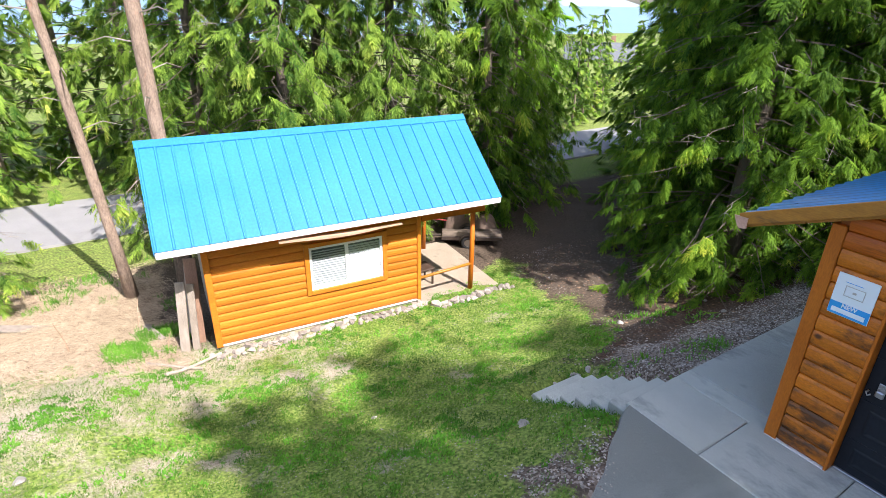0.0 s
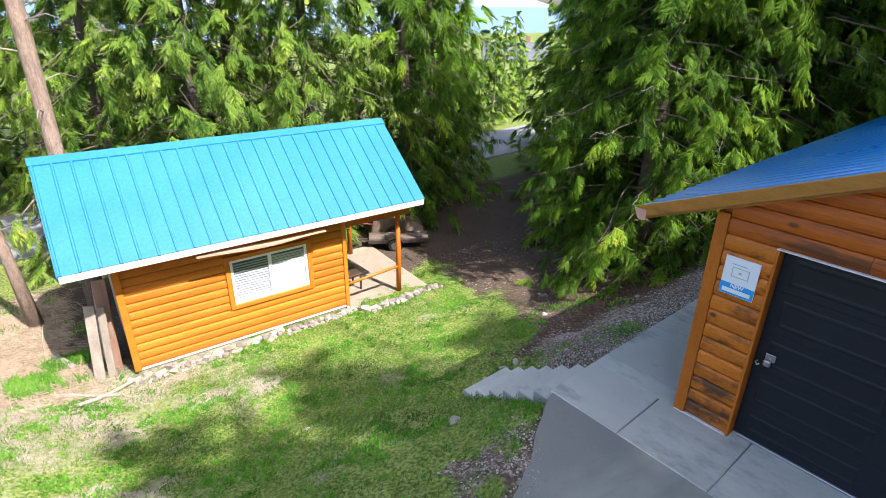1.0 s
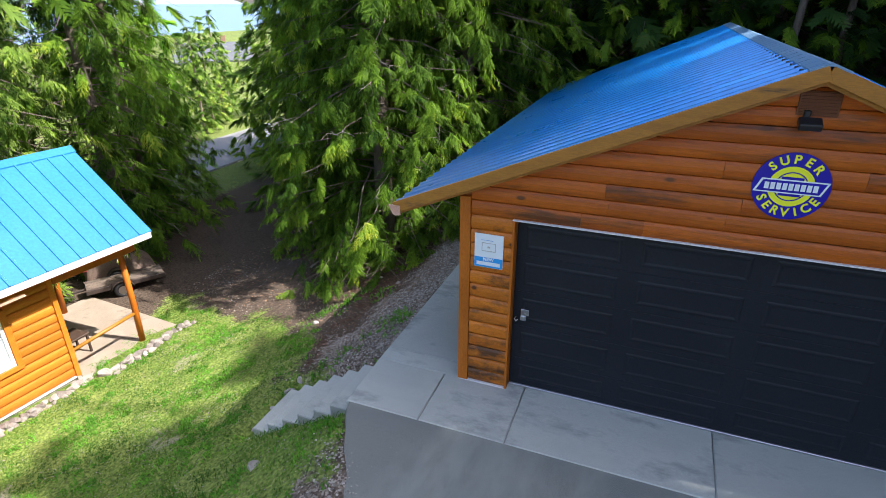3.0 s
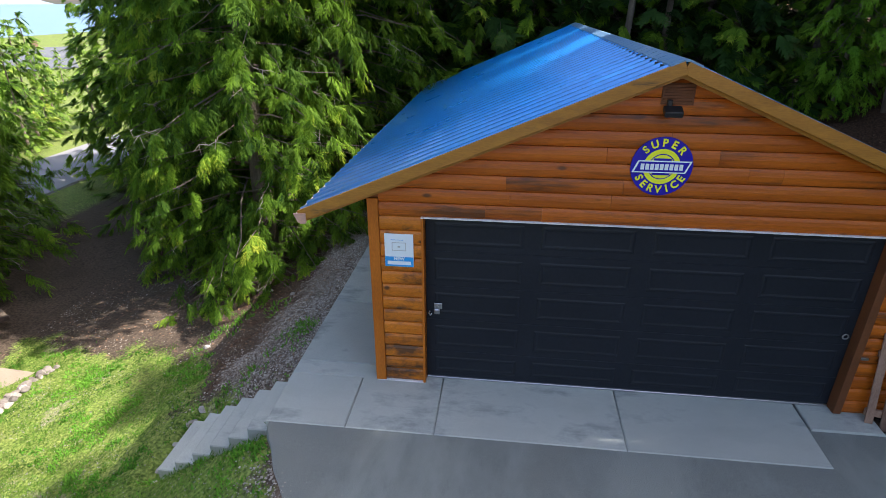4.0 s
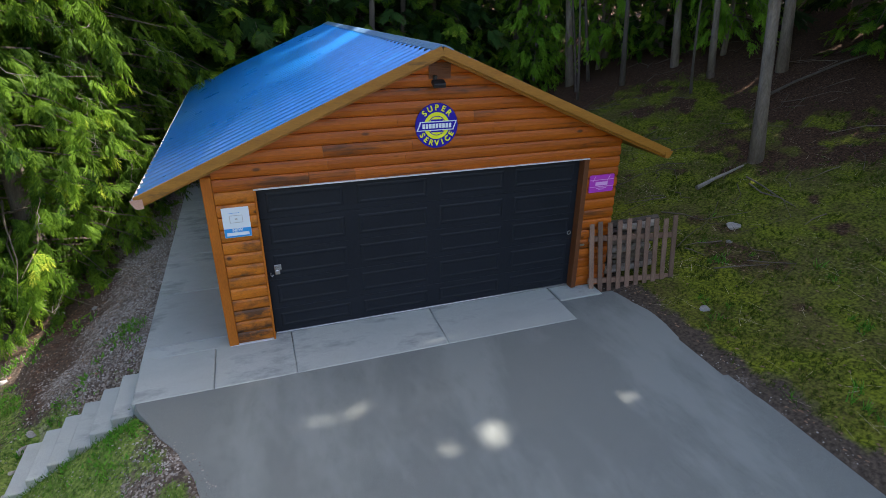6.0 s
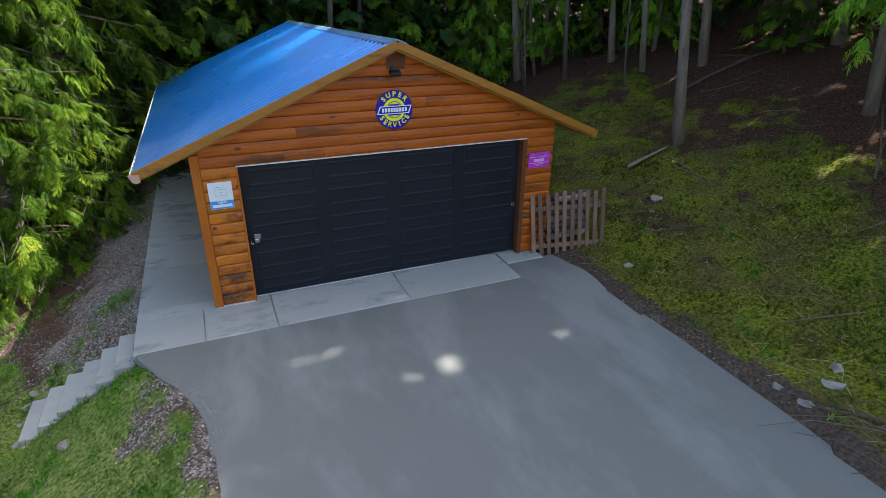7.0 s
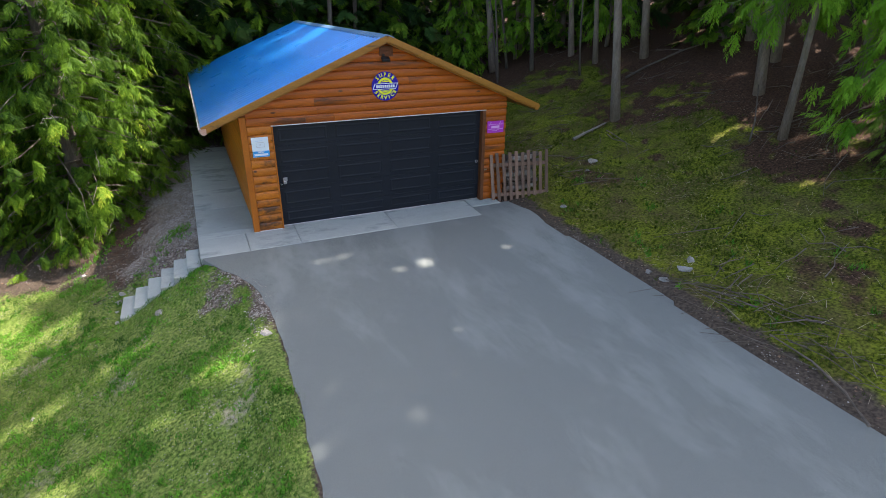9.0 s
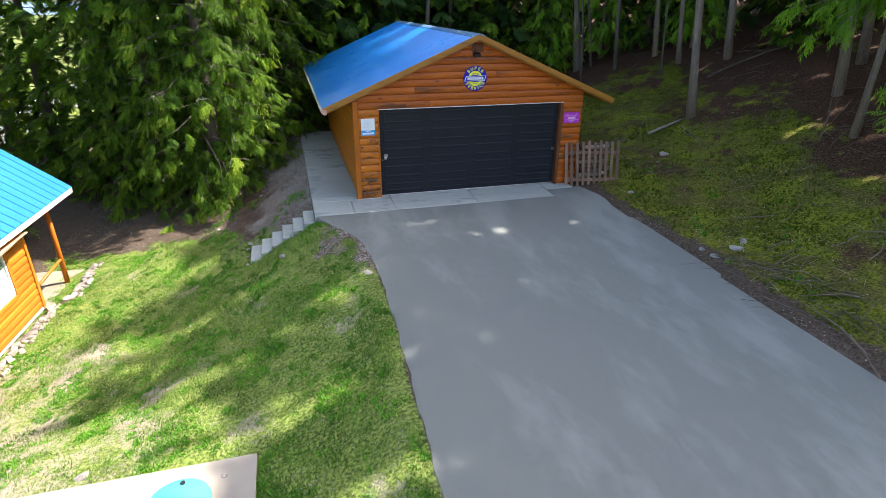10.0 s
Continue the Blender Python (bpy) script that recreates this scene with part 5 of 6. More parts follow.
plant(lit, 11.4, -6.2, 140, 0.5)
for x, y, h, r, sd, bk, lean in ((-11.72, -5.6, 15, 0.118, 7, BARK_RED, 0.25), (-11.95, -4.4, 17, 0.178, 9, BARK_RED, 0.1)):
    pine = make_tree("pine_tree", "bare reddish pine trunk behind the cabin", trunk_shape(h, r, r * 0.5, sd, lean), bk, None, (x, y, gz(x, y)), "pine trunks by the cabin")
    if sd == 7:
        pine.rotation_euler = Matrix.Rotation(radians(4.0), 3, Vector((0.846, -0.533, 0))).to_euler()
    for j in range(9):
        a, zz, L = 2.4 * j + sd, 2.2 + 0.55 * j, 0.7 + 0.5 * math.sin(3 * j) ** 2
        d = Vector((math.cos(a), math.sin(a), 0.12))
        bo = new("dead_branch", data("dead_branch", tube([d * (r * 0.8) + Vector((0, 0, zz)), d * (L * 0.6) + Vector((0, 0, zz + 0.05)), d * L + Vector((0, 0, zz - 0.12))], [0.016, 0.011, 0.004], 5), TWIG))
        bo.parent = pine

# ---- far side of the road ----
SHINGLE = shade("grey roof shingles", (0.07, 0.08, 0.09), (0.13, 0.14, 0.155), 2, 25, 0.8, 0.1)
HOUSE_WALL = shade("grey-white clapboard", (0.18, 0.18, 0.185), (0.24, 0.24, 0.24), 2, 30, 0.7, 0.1)


def house(x, y, turn):
    h = thing("house", (x, y, gz(x, y)), "pale house with a grey gable roof across the road", "house")
    z = gz(x, y) - 2.2
    m = pose(x, y, z, 0, 0, turn)
    part("wall", moved(block(-5, 5, -3.5, 3.5, -1.0, 2.8), m), HOUSE_WALL, h)
    part("roof", moved(([(-5.5, -4.1, 2.7), (5.5, -4.1, 2.7), (5.5, 0, 5.0), (-5.5, 0, 5.0), (-5.5, 4.1, 2.7), (5.5, 4.1, 2.7), (-5.5, -4.1, 2.5), (5.5, -4.1, 2.5), (5.5, 4.1, 2.5), (-5.5, 4.1, 2.5)],
                        [(0, 1, 2, 3), (3, 2, 5, 4), (6, 7, 1, 0), (4, 5, 8, 9), (0, 3, 4, 9, 6), (1, 7, 8, 5, 2), (6, 9, 8, 7)]), m), SHINGLE, h, "grey shingle roof")
    for wx in (-3, 0, 3):
        w = part("window", moved(block(wx - 0.6, wx + 0.6, -3.56, -3.5, 0.9, 2.1), m), VINYL, h)
        part("pane", moved(block(wx - 0.5, wx + 0.5, -3.59, -3.56, 1.0, 2.0), m), BLACK, w)
    part("chimney", moved(block(1.5, 2.2, 0.5, 1.2, 4.2, 5.9), m), REDWOOD, h)


house(-63.0, 63.5, 48)
WATER = plain("calm lake water", (0.13, 0.22, 0.33), 0.4)
WATER.node_tree.nodes["Principled BSDF"].inputs["Specular IOR Level"].default_value = 0.15
lake = new("water", data("water", ([(-2800, -1500, -9.0), (-110, -1500, -9.0), (-110, 2600, -9.0), (-2800, 2600, -9.0)], [(0, 1, 2, 3)]), WATER))
tagged(lake, "pale blue lake in the distance", "lake", kind="structure")
# Distance haze is mixed into the blue-grey base colour of the hills.
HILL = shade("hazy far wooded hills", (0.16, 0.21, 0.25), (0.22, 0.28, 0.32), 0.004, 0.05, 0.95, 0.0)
hv, hf = [], []
for i in range(61):
    y = -2600 + 90 * i
    for dx, k in ((0, 0.0), (250, 0.55), (600, 1.0)):
        hv.append((-2300 - dx, y, -12 + k * (190 + 60 * math.sin(y * 0.004) + 30 * math.sin(y * 0.013))))
hf = [(3 * i + k, 3 * i + 3 + k, 3 * i + 4 + k, 3 * i + 1 + k) for i in range(60) for k in range(2)]
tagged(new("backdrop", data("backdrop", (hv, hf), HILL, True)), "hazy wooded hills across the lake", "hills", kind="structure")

# ---- fence panel ----
fence = thing("picket_panel", (6.0, 0.1, -0.2), "worn red-brown picket panel leaning beside the garage", "fence panel")
F0, F1 = Vector((5.01, -0.15, -0.15)), Vector((6.50, -0.43, -0.15))
along = (F1 - F0).normalized()
back = Vector((-along.y, along.x, 0))
rg = random.Random(3)
for zr in (0.20, 0.95):
    shift = back * (0.035 + 0.07 * zr) - along * (0.07 * zr) + Vector((0, 0, zr))
    a, b = F0 + shift, F1 + shift
    mm = Matrix.Translation(a) @ along.to_track_quat("X", "Z").to_matrix().to_4x4()
    part("rail", moved(soft_block(0, (b - a).length, -0.02, 0.02, -0.045, 0.045, 0.004), mm), REDWOOD, fence)
for i in range(10):
    p = F0.lerp(F1, (i + 0.3) / 9.6)
    hgt = 1.24 + 0.006 * i + rg.uniform(-0.03, 0.04)
    mm = Matrix.Translation(p + Vector((0, 0, rg.uniform(-0.03, 0.02)))) @ along.to_track_quat("X", "Z").to_matrix().to_4x4() @ pose(0, 0, 0, -4, -4 + rg.uniform(-1.2, 1.2), 0)
    part("picket", moved(soft_block(-0.040, 0.040, -0.012, 0.012, 0, hgt, 0.004), mm), REDWOOD, fence)
# split logs behind the panel
for i in range(26):
    y = 0.12 + 0.16 * (i % 4) + rg.uniform(-0.03, 0.03)
    z = gz(6.2, 0.6) + 0.07 + 0.13 * (i // 4)
    L = rg.uniform(0.7, 1.0)
    x = 5.95 + rg.uniform(-0.1, 0.15)
    r = rg.uniform(0.055, 0.075)
    single("split_log", tube([(x - L / 2, y, z + rg.uniform(-.03, .03)), (x, y + rg.uniform(-.02, .02), z), (x + L / 2, y, z + rg.uniform(-.03, .03))], [r, r * 1.05, r * 0.95], 7), STICK if i % 3 else OLDWOOD, "weathered split log in the pile behind the panel", "log", "log pile")

# ---- stones ----
def stone(x, y, r, seed, mat, name, label, group="", flat=0.7, sink=0.3, z=None):
    rs = random.Random(seed)
    bm = bmesh.new()
    bmesh.ops.create_icosphere(bm, subdivisions=2, radius=1.15)
    ax = (r * rs.uniform(0.85, 1.3), r * rs.uniform(0.75, 1.1), r * flat * rs.uniform(0.8, 1.15))
    cuts = [(Vector((rs.gauss(0, 1), rs.gauss(0, 1), rs.gauss(0, 1))).normalized(), rs.uniform(0.42, 0.8)) for _ in range(11)]
    ang = rs.uniform(0, 6.28)
    vs = []
    for v in bm.verts:
        p = v.co.copy()
        for nrm, d in cuts:
            e = p.dot(nrm) - d
            if e > 0:
                p -= nrm * e
        p = Vector((p.x * ax[0], p.y * ax[1], p.z * ax[2]))
        vs.append((x + p.x * math.cos(ang) - p.y * math.sin(ang), y + p.x * math.sin(ang) + p.y * math.cos(ang), (gz(x, y) if z is None else z) + p.z + ax[2] * (1 - 2 * sink) * 0.6))
    bm.verts.index_update()
    fs = [tuple(v.index for v in f.verts) for f in bm.faces]
    bm.free()
    return single(name, (vs, fs), mat, label, "stone", group)


for k, (x, y, r) in enumerate(((5.72, -4.82, 0.09), (5.74, -5.22, 0.105), (6.25, -5.18, 0.12), (6.55, -5.0, 0.11), (6.25, -1.44, 0.085), (8.45, 0.3, 0.17), (7.95, -0.1, 0.08))):
    stone(x, y, r, 60 + k, ROCK if k < 5 else RUBBLE, "stone", "pale angular stone on the mossy verge" if k < 5 else "grey stone half sunk in the moss", "stones by the driveway", 0.7 if k < 5 else 0.5, 0.3 if k < 5 else 0.55)
for k, (x, y, r) in enumerate(((-2.6, -1.75, 0.10), (-1.02, -3.95, 0.11), (-3.25, -1.1, 0.07), (-3.48, -0.75, 0.08), (-3.5, 0.1, 0.10), (-3.42, 0.3, 0.09), (-3.5, -0.3, 0.06), (-5.2, -7.05, 0.12), (-4.5, -2.9, 0.06), (-4.4, 2.2, 0.09), (-3.2, 3.4, 0.08), (-3.9, 4.0, 0.07))):
    stone(x, y, r, 80 + k, ROCK, "stone", "half-buried field stone in the grass", "stones in the lawn", 0.6, 0.62)
k = 0
y = -4.5
while y < 2.0:
    r = rg.uniform(0.065, 0.135)
    stone(-7.95 + 0.073 * min(y, 0) + rg.uniform(-0.03, 0.08) + (0.33 if y > 0 else 0), y, r, 200 + k, RUBBLE, "footing_stone", "pale rubble stone along the cabin's foot", "rubble along the cabin")
    if rg.random() < 0.8:
        stone(-7.80 + 0.073 * min(y, 0) + rg.uniform(-0.03, 0.1) + (0.33 if y > 0 else 0), y + 0.06, r * 0.7, 300 + k, RUBBLE, "footing_stone", "pale rubble stone along the cabin's foot", "rubble along the cabin")
    y += r * 1.15
    k += 1

# ---- planks and poles by the cabin ----
for k, (x, y, w, h, tilt, turn, mat) in enumerate(((-8.36, -4.92, 0.17, 1.42, 8, 62, OLDWOOD), (-8.40, -4.72, 0.13, 1.36, 7, 60, OLDWOOD), (-8.62, -4.62, 0.22, 1.75, 8, 66, REDWOOD), (-8.85, -4.70, 0.16, 1.6, 10, 50, OLDWOOD))):
    x = x - 0.27
    m = pose(x, y, gz(x, y) - 0.02, 0, 0, turn) @ pose(0, 0, 0, -tilt, 2 - k, 0)
    single("plank", moved(soft_block(-w / 2, w / 2, -0.02, 0.02, 0, h, 0.004), m), mat, "weathered plank leaning at the cabin's end wall", "plank", "leaning planks")
for a, b, r in (((-7.75, -5.35, -1.98), (-8.25, -4.35, -1.90), 0.035), ((-8.3, -5.6, -1.97), (-7.85, -4.75, -1.93), 0.03), ((-8.9, -6.3, -2.0), (-8.7, -5.0, -1.9), 0.02)):
    pts = [Vector(a).lerp(Vector(b), t / 4) for t in range(5)]
    single("pole", tube([(p.x, p.y, gz(p.x, p.y) + r + 0.01 * math.sin(7 * i)) for i, p in enumerate(pts)], [r, r * 0.95, r * 0.9, r * 0.9, r * 0.8], 8), OLDWOOD, "pale debarked pole on the ground", "pole", "poles by the cabin")
for x, y, L, w, turn in ((-11.2, -7.72, 1.2, 0.22, 62), (-9.55, -5.35, 0.7, 0.10, 20)):
    m = pose(x, y, gz(x, y) + 0.07, 3, 2, turn)
    single("plank", moved(soft_block(-L / 2, L / 2, -w / 2, w / 2, -0.018, 0.018, 0.004), m), OLDWOOD, "grey weathered plank lying on the straw", "plank", "loose planks on the straw")
for x, y, hgt, dx, dy in ((-9.3, -6.75, 0.75, 0.12, -0.1), (-8.75, -5.2, 0.45, 0.04, 0.1), (-10.1, -5.6, 0.6, -0.15, 0.1)):
    z = gz(x, y) - 0.03
    single("dead_stalk", tube([(x, y, z), (x + 0.3 * dx, y + 0.3 * dy, z + 0.5 * hgt), (x + dx, y + dy, z + hgt)], [0.014, 0.011, 0.006], 6), DRIFT, "pale dead stalk standing in the straw", "stalk", "dead stalks")
# low flatbed trailer and a covered machine beyond the porch
RUSTY = shade("dark rusty steel", (0.025, 0.018, 0.015), (0.06, 0.042, 0.034), 8, 50, 0.6, 0.2)
RUBBER = plain("black rubber", (0.012, 0.012, 0.013), 0.7)
TARP = shade("faded brown tarpaulin", (0.10, 0.068, 0.05), (0.21, 0.15, 0.115), 3, 30, 0.7, 0.5, depth=0.02)
RED = plain("dull red painted tube", (0.28, 0.03, 0.03), 0.45)
TRAILER = pose(-10.60, 2.05, 0, 0, 0, 58)     # x along the deck's near edge, y towards its back
zg = gz(-10.3, 2.8)
trailer = thing("flatbed_trailer", (-10.3, 2.9, zg), "low flatbed trailer with a grey plank deck parked on the soil", "trailer")
# Deck in the dark stick tone: the lane's shade is put into its colour.
for i in range(4):
    part("plank", moved(soft_block(0.0, 1.66, 0.13 * i, 0.13 * i + 0.124, -1.885, -1.85, 0.004), TRAILER), STICK, trailer)
part("side_rail", moved(soft_block(-0.02, 1.68, -0.045, -0.004, -1.97, -1.865, 0.006), TRAILER), RUSTY, trailer, "dark steel side rail")
part("side_rail", moved(soft_block(-0.02, 1.68, 0.524, 0.565, -1.97, -1.865, 0.006), TRAILER), RUSTY, trailer, "dark steel side rail")
for x in (0.06, 0.80, 1.56):
    part("cross_member", moved(soft_block(x, x + 0.05, -0.003, 0.523, -1.945, -1.888, 0.004), TRAILER), RUSTY, trailer)
part("tongue", moved(tube([(0.0, 0.26, -1.93), (-0.35, 0.26, -1.95), (-0.75, 0.26, -2.02)], [0.03, 0.03, 0.025], 8), TRAILER), RUSTY, trailer, "steel drawbar")
for yw in (-0.13, 0.65):
    ring = [(0.72 + 0.15 * math.cos(t), yw, zg + 0.17 + 0.15 * math.sin(t)) for t in np.linspace(0, 2 * math.pi, 17)]
    wheel = part("wheel", moved(tube(ring, [0.055] * 17, 8, False), TRAILER), RUBBER, trailer, "small black tyre", True)
    part("rim", moved(tube([(0.72, yw - 0.03, zg + 0.17), (0.72, yw + 0.03, zg + 0.17)], [0.11, 0.11], 14), TRAILER), STEEL, wheel)
    arch = [(0.72 + 0.25 * math.cos(t), zg + 0.17 + 0.25 * math.sin(t)) for t in np.linspace(0.15, math.pi - 0.15, 12)]
    av = [(x, yw + dy, z) for x, z in arch for dy in (-0.08, 0.08)]
    av += [(x, y, z - 0.012) for x, y, z in av]
    n = len(arch)
    af = [(2 * i, 2 * i + 1, 2 * i + 3, 2 * i + 2) for i in range(n - 1)] + [(2 * n + 2 * i, 2 * n + 2 * i + 2, 2 * n + 2 * i + 3, 2 * n + 2 * i + 1) for i in range(n - 1)]
    af += [(2 * i + k, 2 * i + 2 + k, 2 * n + 2 * i + 2 + k, 2 * n + 2 * i + k) for i in range(n - 1) for k in (0, 1)]
    part("fender", moved((av, af), TRAILER), RUSTY, trailer, "arched dark steel fender")
machine = thing("covered_machine", (-11.0, 3.0, gz(-11.0, 3.0)), "small machine under a faded brown tarpaulin beside the trailer", "garden machine")
cv, cf = [], []
NX, NY = 18, 9
for i in range(NX + 1):
    for j in range(NY + 1):
        u, v = i / NX, j / NY
        edge = min(1.0, 5.5 * min(u, 1 - u, v * 0.7, (1 - v) * 0.7))
        h = edge ** 0.5 * (0.50 + 0.13 * math.sin(5.0 * u + 0.6) + 0.05 * math.sin(11 * u + 4 * v) + 0.03 * math.sin(19 * v + 7 * u))
        cv.append((0.05 + 1.55 * u + 0.02 * math.sin(13 * v), 0.68 + 0.62 * v + 0.02 * math.sin(17 * u), zg + 0.22 + h))
cf = [(i * (NY + 1) + j, (i + 1) * (NY + 1) + j, (i + 1) * (NY + 1) + j + 1, i * (NY + 1) + j + 1) for i in range(NX) for j in range(NY)]
part("cover", moved((cv, cf), TRAILER), TARP, machine, "faded brown tarpaulin draped in folds", True)
part("chassis", moved(soft_block(0.12, 1.5, 0.76, 1.22, zg + 0.10, zg + 0.27, 0.02), TRAILER), RUSTY, machine)
for x, y in ((0.25, 0.74), (1.35, 0.74), (0.25, 1.24), (1.35, 1.24)):
    ring = [(x + 0.10 * math.cos(t), y, zg + 0.13 + 0.10 * math.sin(t)) for t in np.linspace(0, 2 * math.pi, 13)]
    part("wheel", moved(tube(ring, [0.04] * 13, 6, False), TRAILER), RUBBER, machine, "", True)
for dz in (0.0, 0.12):
    part("handle_tube", moved(tube([(0.15, 0.80, zg + 0.46 + dz), (-0.35, 0.80, zg + 0.52 + dz), (-0.42, 0.95, zg + 0.53 + dz), (-0.35, 1.12, zg + 0.52 + dz), (0.15, 1.12, zg + 0.46 + dz)], [0.018] * 5, 6), TRAILER), RED, machine, "dull red handle tube")

# fallen wood on the bank
def stick(pts, r, label, name="fallen_branch", mat=STICK):
    n = len(pts)
    pts = [(x, y, gz(x, y) + dz) for x, y, dz in pts]
    single(name, tube(pts, [r * (1 - 0.6 * i / (n - 1)) for i in range(n)], 6), mat, label, "branch", "fallen branches")


stick([(8.87, 1.83, 0.08), (9.3, 1.85, 0.1), (9.95, 1.75, 0.12)], 0.055, "pale grey debarked log fallen on the moss", "fallen_log", OLDWOOD)
stick([(9.6, 1.2, 0.05), (9.4, 0.7, 0.10), (9.5, 0.3, 0.06), (9.2, -0.2, 0.02)], 0.018, "thin dry fallen branch on the bank")
stick([(5.33, -8.95, 0.16), (5.55, -8.5, 0.12), (5.8, -7.9, 0.06), (5.85, -7.2, 0.05)], 0.028, "dark fallen branch at the driveway's edge")
stick([(12.45, 3.92, 0.10), (13.3, 3.8, 0.16), (14.5, 3.5, 0.18), (15.8, 3.2, 0.12)], 0.045, "long thin fallen branch across the bank")
stick([(10.8, -2.5, 0.04), (11.1, -2.3, 0.35), (11.4, -2.0, 0.75), (11.6, -1.8, 0.95)], 0.025, "dry branch propped on the bank")
stick([(9.77, 1.45, 0.03), (9.6, 0.9, 0.10), (9.5, 0.4, 0.06), (9.46, -0.04, 0.03)], 0.02, "thin dry fallen branch on the bank")
for k in range(34):
    rs = random.Random(900 + k)
    if k < 20:
        x, y, a = rs.uniform(5.55, 6.5), rs.uniform(-9.4, -6.2), 1.62 + rs.gauss(0, 0.22)
    else:
        x, y, a = rs.uniform(9.8, 12.0), rs.uniform(-5.2, -2.2), rs.uniform(0, 6.28)
    L = rs.uniform(0.7, 1.7)
    stick([(x + math.cos(a + 0.12 * j) * L * j / 3, y + math.sin(a + 0.12 * j) * L * j / 3, 0.03 + (0.10 if k < 20 else 0.22) * rs.random()) for j in range(4)],
          rs.uniform(0.005, 0.011), "long dead branch in the brush at the bank's foot" if k < 20 else "dead brushwood under the hanging conifer", "dead_branch")
for k in range(170):
    rs = random.Random(500 + k)
    if k < 22:
        x, y = 6.0 + rs.random() * 0.9, -9.5 + rs.random() * 4.2
    else:
        x, y = rs.uniform(7, 15), rs.uniform(-7, 9)
    a, L = rs.uniform(0, 6.28), rs.uniform(0.3, 1.3)
    pts = [(x + math.cos(a + 0.3 * j * rs.uniform(-1, 1)) * L * j / 3, y + math.sin(a) * L * j / 3, 0.02 + 0.06 * rs.random()) for j in range(4)]
    stick(pts, rs.uniform(0.006, 0.014), "thin dry twig on the mossy bank", "twig")

# ---- scattered growth and grit ----
def scatter_mesh(name, template, pos, turn, size, lean, material, label, category, attr=None):
    tv, tf = template
    tv = np.array(tv)
    n = len(pos)
    c, s_ = np.cos(turn), np.sin(turn)
    v = tv[None] * size[:, None, None]
    x = v[..., 0] * c[:, None] - v[..., 1] * s_[:, None] + v[..., 2] * lean[:, 0:1]
    y = v[..., 0] * s_[:, None] + v[..., 1] * c[:, None] + v[..., 2] * lean[:, 1:2]
    V = np.stack([x, y, v[..., 2]], -1) + pos[:, None, :]
    F = (np.array(tf)[None] + (np.arange(n) * len(tv))[:, None, None]).reshape(-1, len(tf[0]))
    me = bpy.data.meshes.new(name)
    me.from_pydata(V.reshape(-1, 3).tolist(), [], F.tolist())
    me.materials.append(material)
    return tagged(new(name, me), label, category, kind="stuff")


def picks(n, x0, x1, y0, y1, density, seed):
    r = np.random.RandomState(seed)
    x, y = r.uniform(x0, x1, n), r.uniform(y0, y1, n)
    keep = r.uniform(0, 1, n) < density(x, y)
    x, y = x[keep], y[keep]
    m = len(x)
    return np.stack([x, y, ground_z(x, y)], -1), r.uniform(0, 6.28, m), r.uniform(0.6, 1.4, m), r.normal(0, 0.25, (m, 2))


def tuft(blades, h, w, spread, seed, splay=0.8):
    r = random.Random(seed)
    vs, fs = [], []
    for _ in range(blades):
        a, d = r.uniform(0, 6.28), r.uniform(0, spread)
        cx, cy = d * math.cos(a), d * math.sin(a)
        t = r.uniform(0, 6.28)
        o = r.uniform(0.2, splay) * h
        k = len(vs)
        hh = h * r.uniform(0.5, 1.1)
        vs += [(cx - w * math.sin(t), cy + w * math.cos(t), -0.01), (cx + w * math.sin(t), cy - w * math.cos(t), -0.01), (cx + o * math.cos(t), cy + o * math.sin(t), hh)]
        fs.append((k, k + 1, k + 2))
    return vs, fs


lawn = lambda x, y: zones(x, y)[0] * np.clip(0.5 + 0.9 * wobble(x, y, 2.2, 3.0), 0.10, 1) * (1 - 0.45 * step(wobble(x, y, 1.9, 6.0), 0.2, 0.7))
scatter_mesh("lawn_grass", tuft(11, 0.030, 0.0050, 0.09, 1, 1.1), *picks(46000, -9.0, -0.7, -10.5, 3.2, lawn, 2), GRASS, "short patchy lawn grass", "grass")
weed = lambda x, y: zones(x, y)[0] * ((wobble(x, y, 2.7, 5.0) > 0.18) * 0.8 + (wobble(x, y, 7.3, 1.0) > 0.42) * 0.5)
scatter_mesh("lawn_weeds", tuft(10, 0.034, 0.013, 0.06, 3, 1.5), *picks(24000, -8.5, -0.9, -9.5, 2.6, weed, 4), WEED, "bright green clover and weed clumps in the lawn", "weeds")
bank = lambda x, y: zones(x, y)[1] * np.clip(0.5 + 0.9 * wobble(x, y, 1.7, 1.0) + 0.5 * wobble(x, y, 5.1, 2.0), 0.04, 1)
scatter_mesh("bank_grass", tuft(10, 0.050, 0.0045, 0.12, 5, 1.2), *picks(30000, 5.6, 13.0, -10, 8, bank, 6), MOSSY, "thin grass on the mossy bank", "grass")
p, t, s_, l = picks(900, 5.7, 8.5, -9, 1, lambda x, y: 1.0 * (wobble(x, y, 2.9, 4.0) > 0.42), 41)
scatter_mesh("verge_weeds", tuft(10, 0.10, 0.008, 0.06, 13, 1.0), p, t, s_, l, WEED, "fresh green weed tufts along the verge", "weeds")
grit = lambda x, y: zones(x, y)[2] * np.clip(0.55 + 0.8 * wobble(x, y, 3.0, 7.0), 0.22, 1)
peb = ([(1, 0, 0), (0.2, 0.9, 0.1), (-0.9, 0.2, 0), (-0.1, -0.8, 0.05), (0.1, 0.1, 0.6), (0, 0, -0.3)], [(0, 1, 4), (1, 2, 4), (2, 3, 4), (3, 0, 4)])
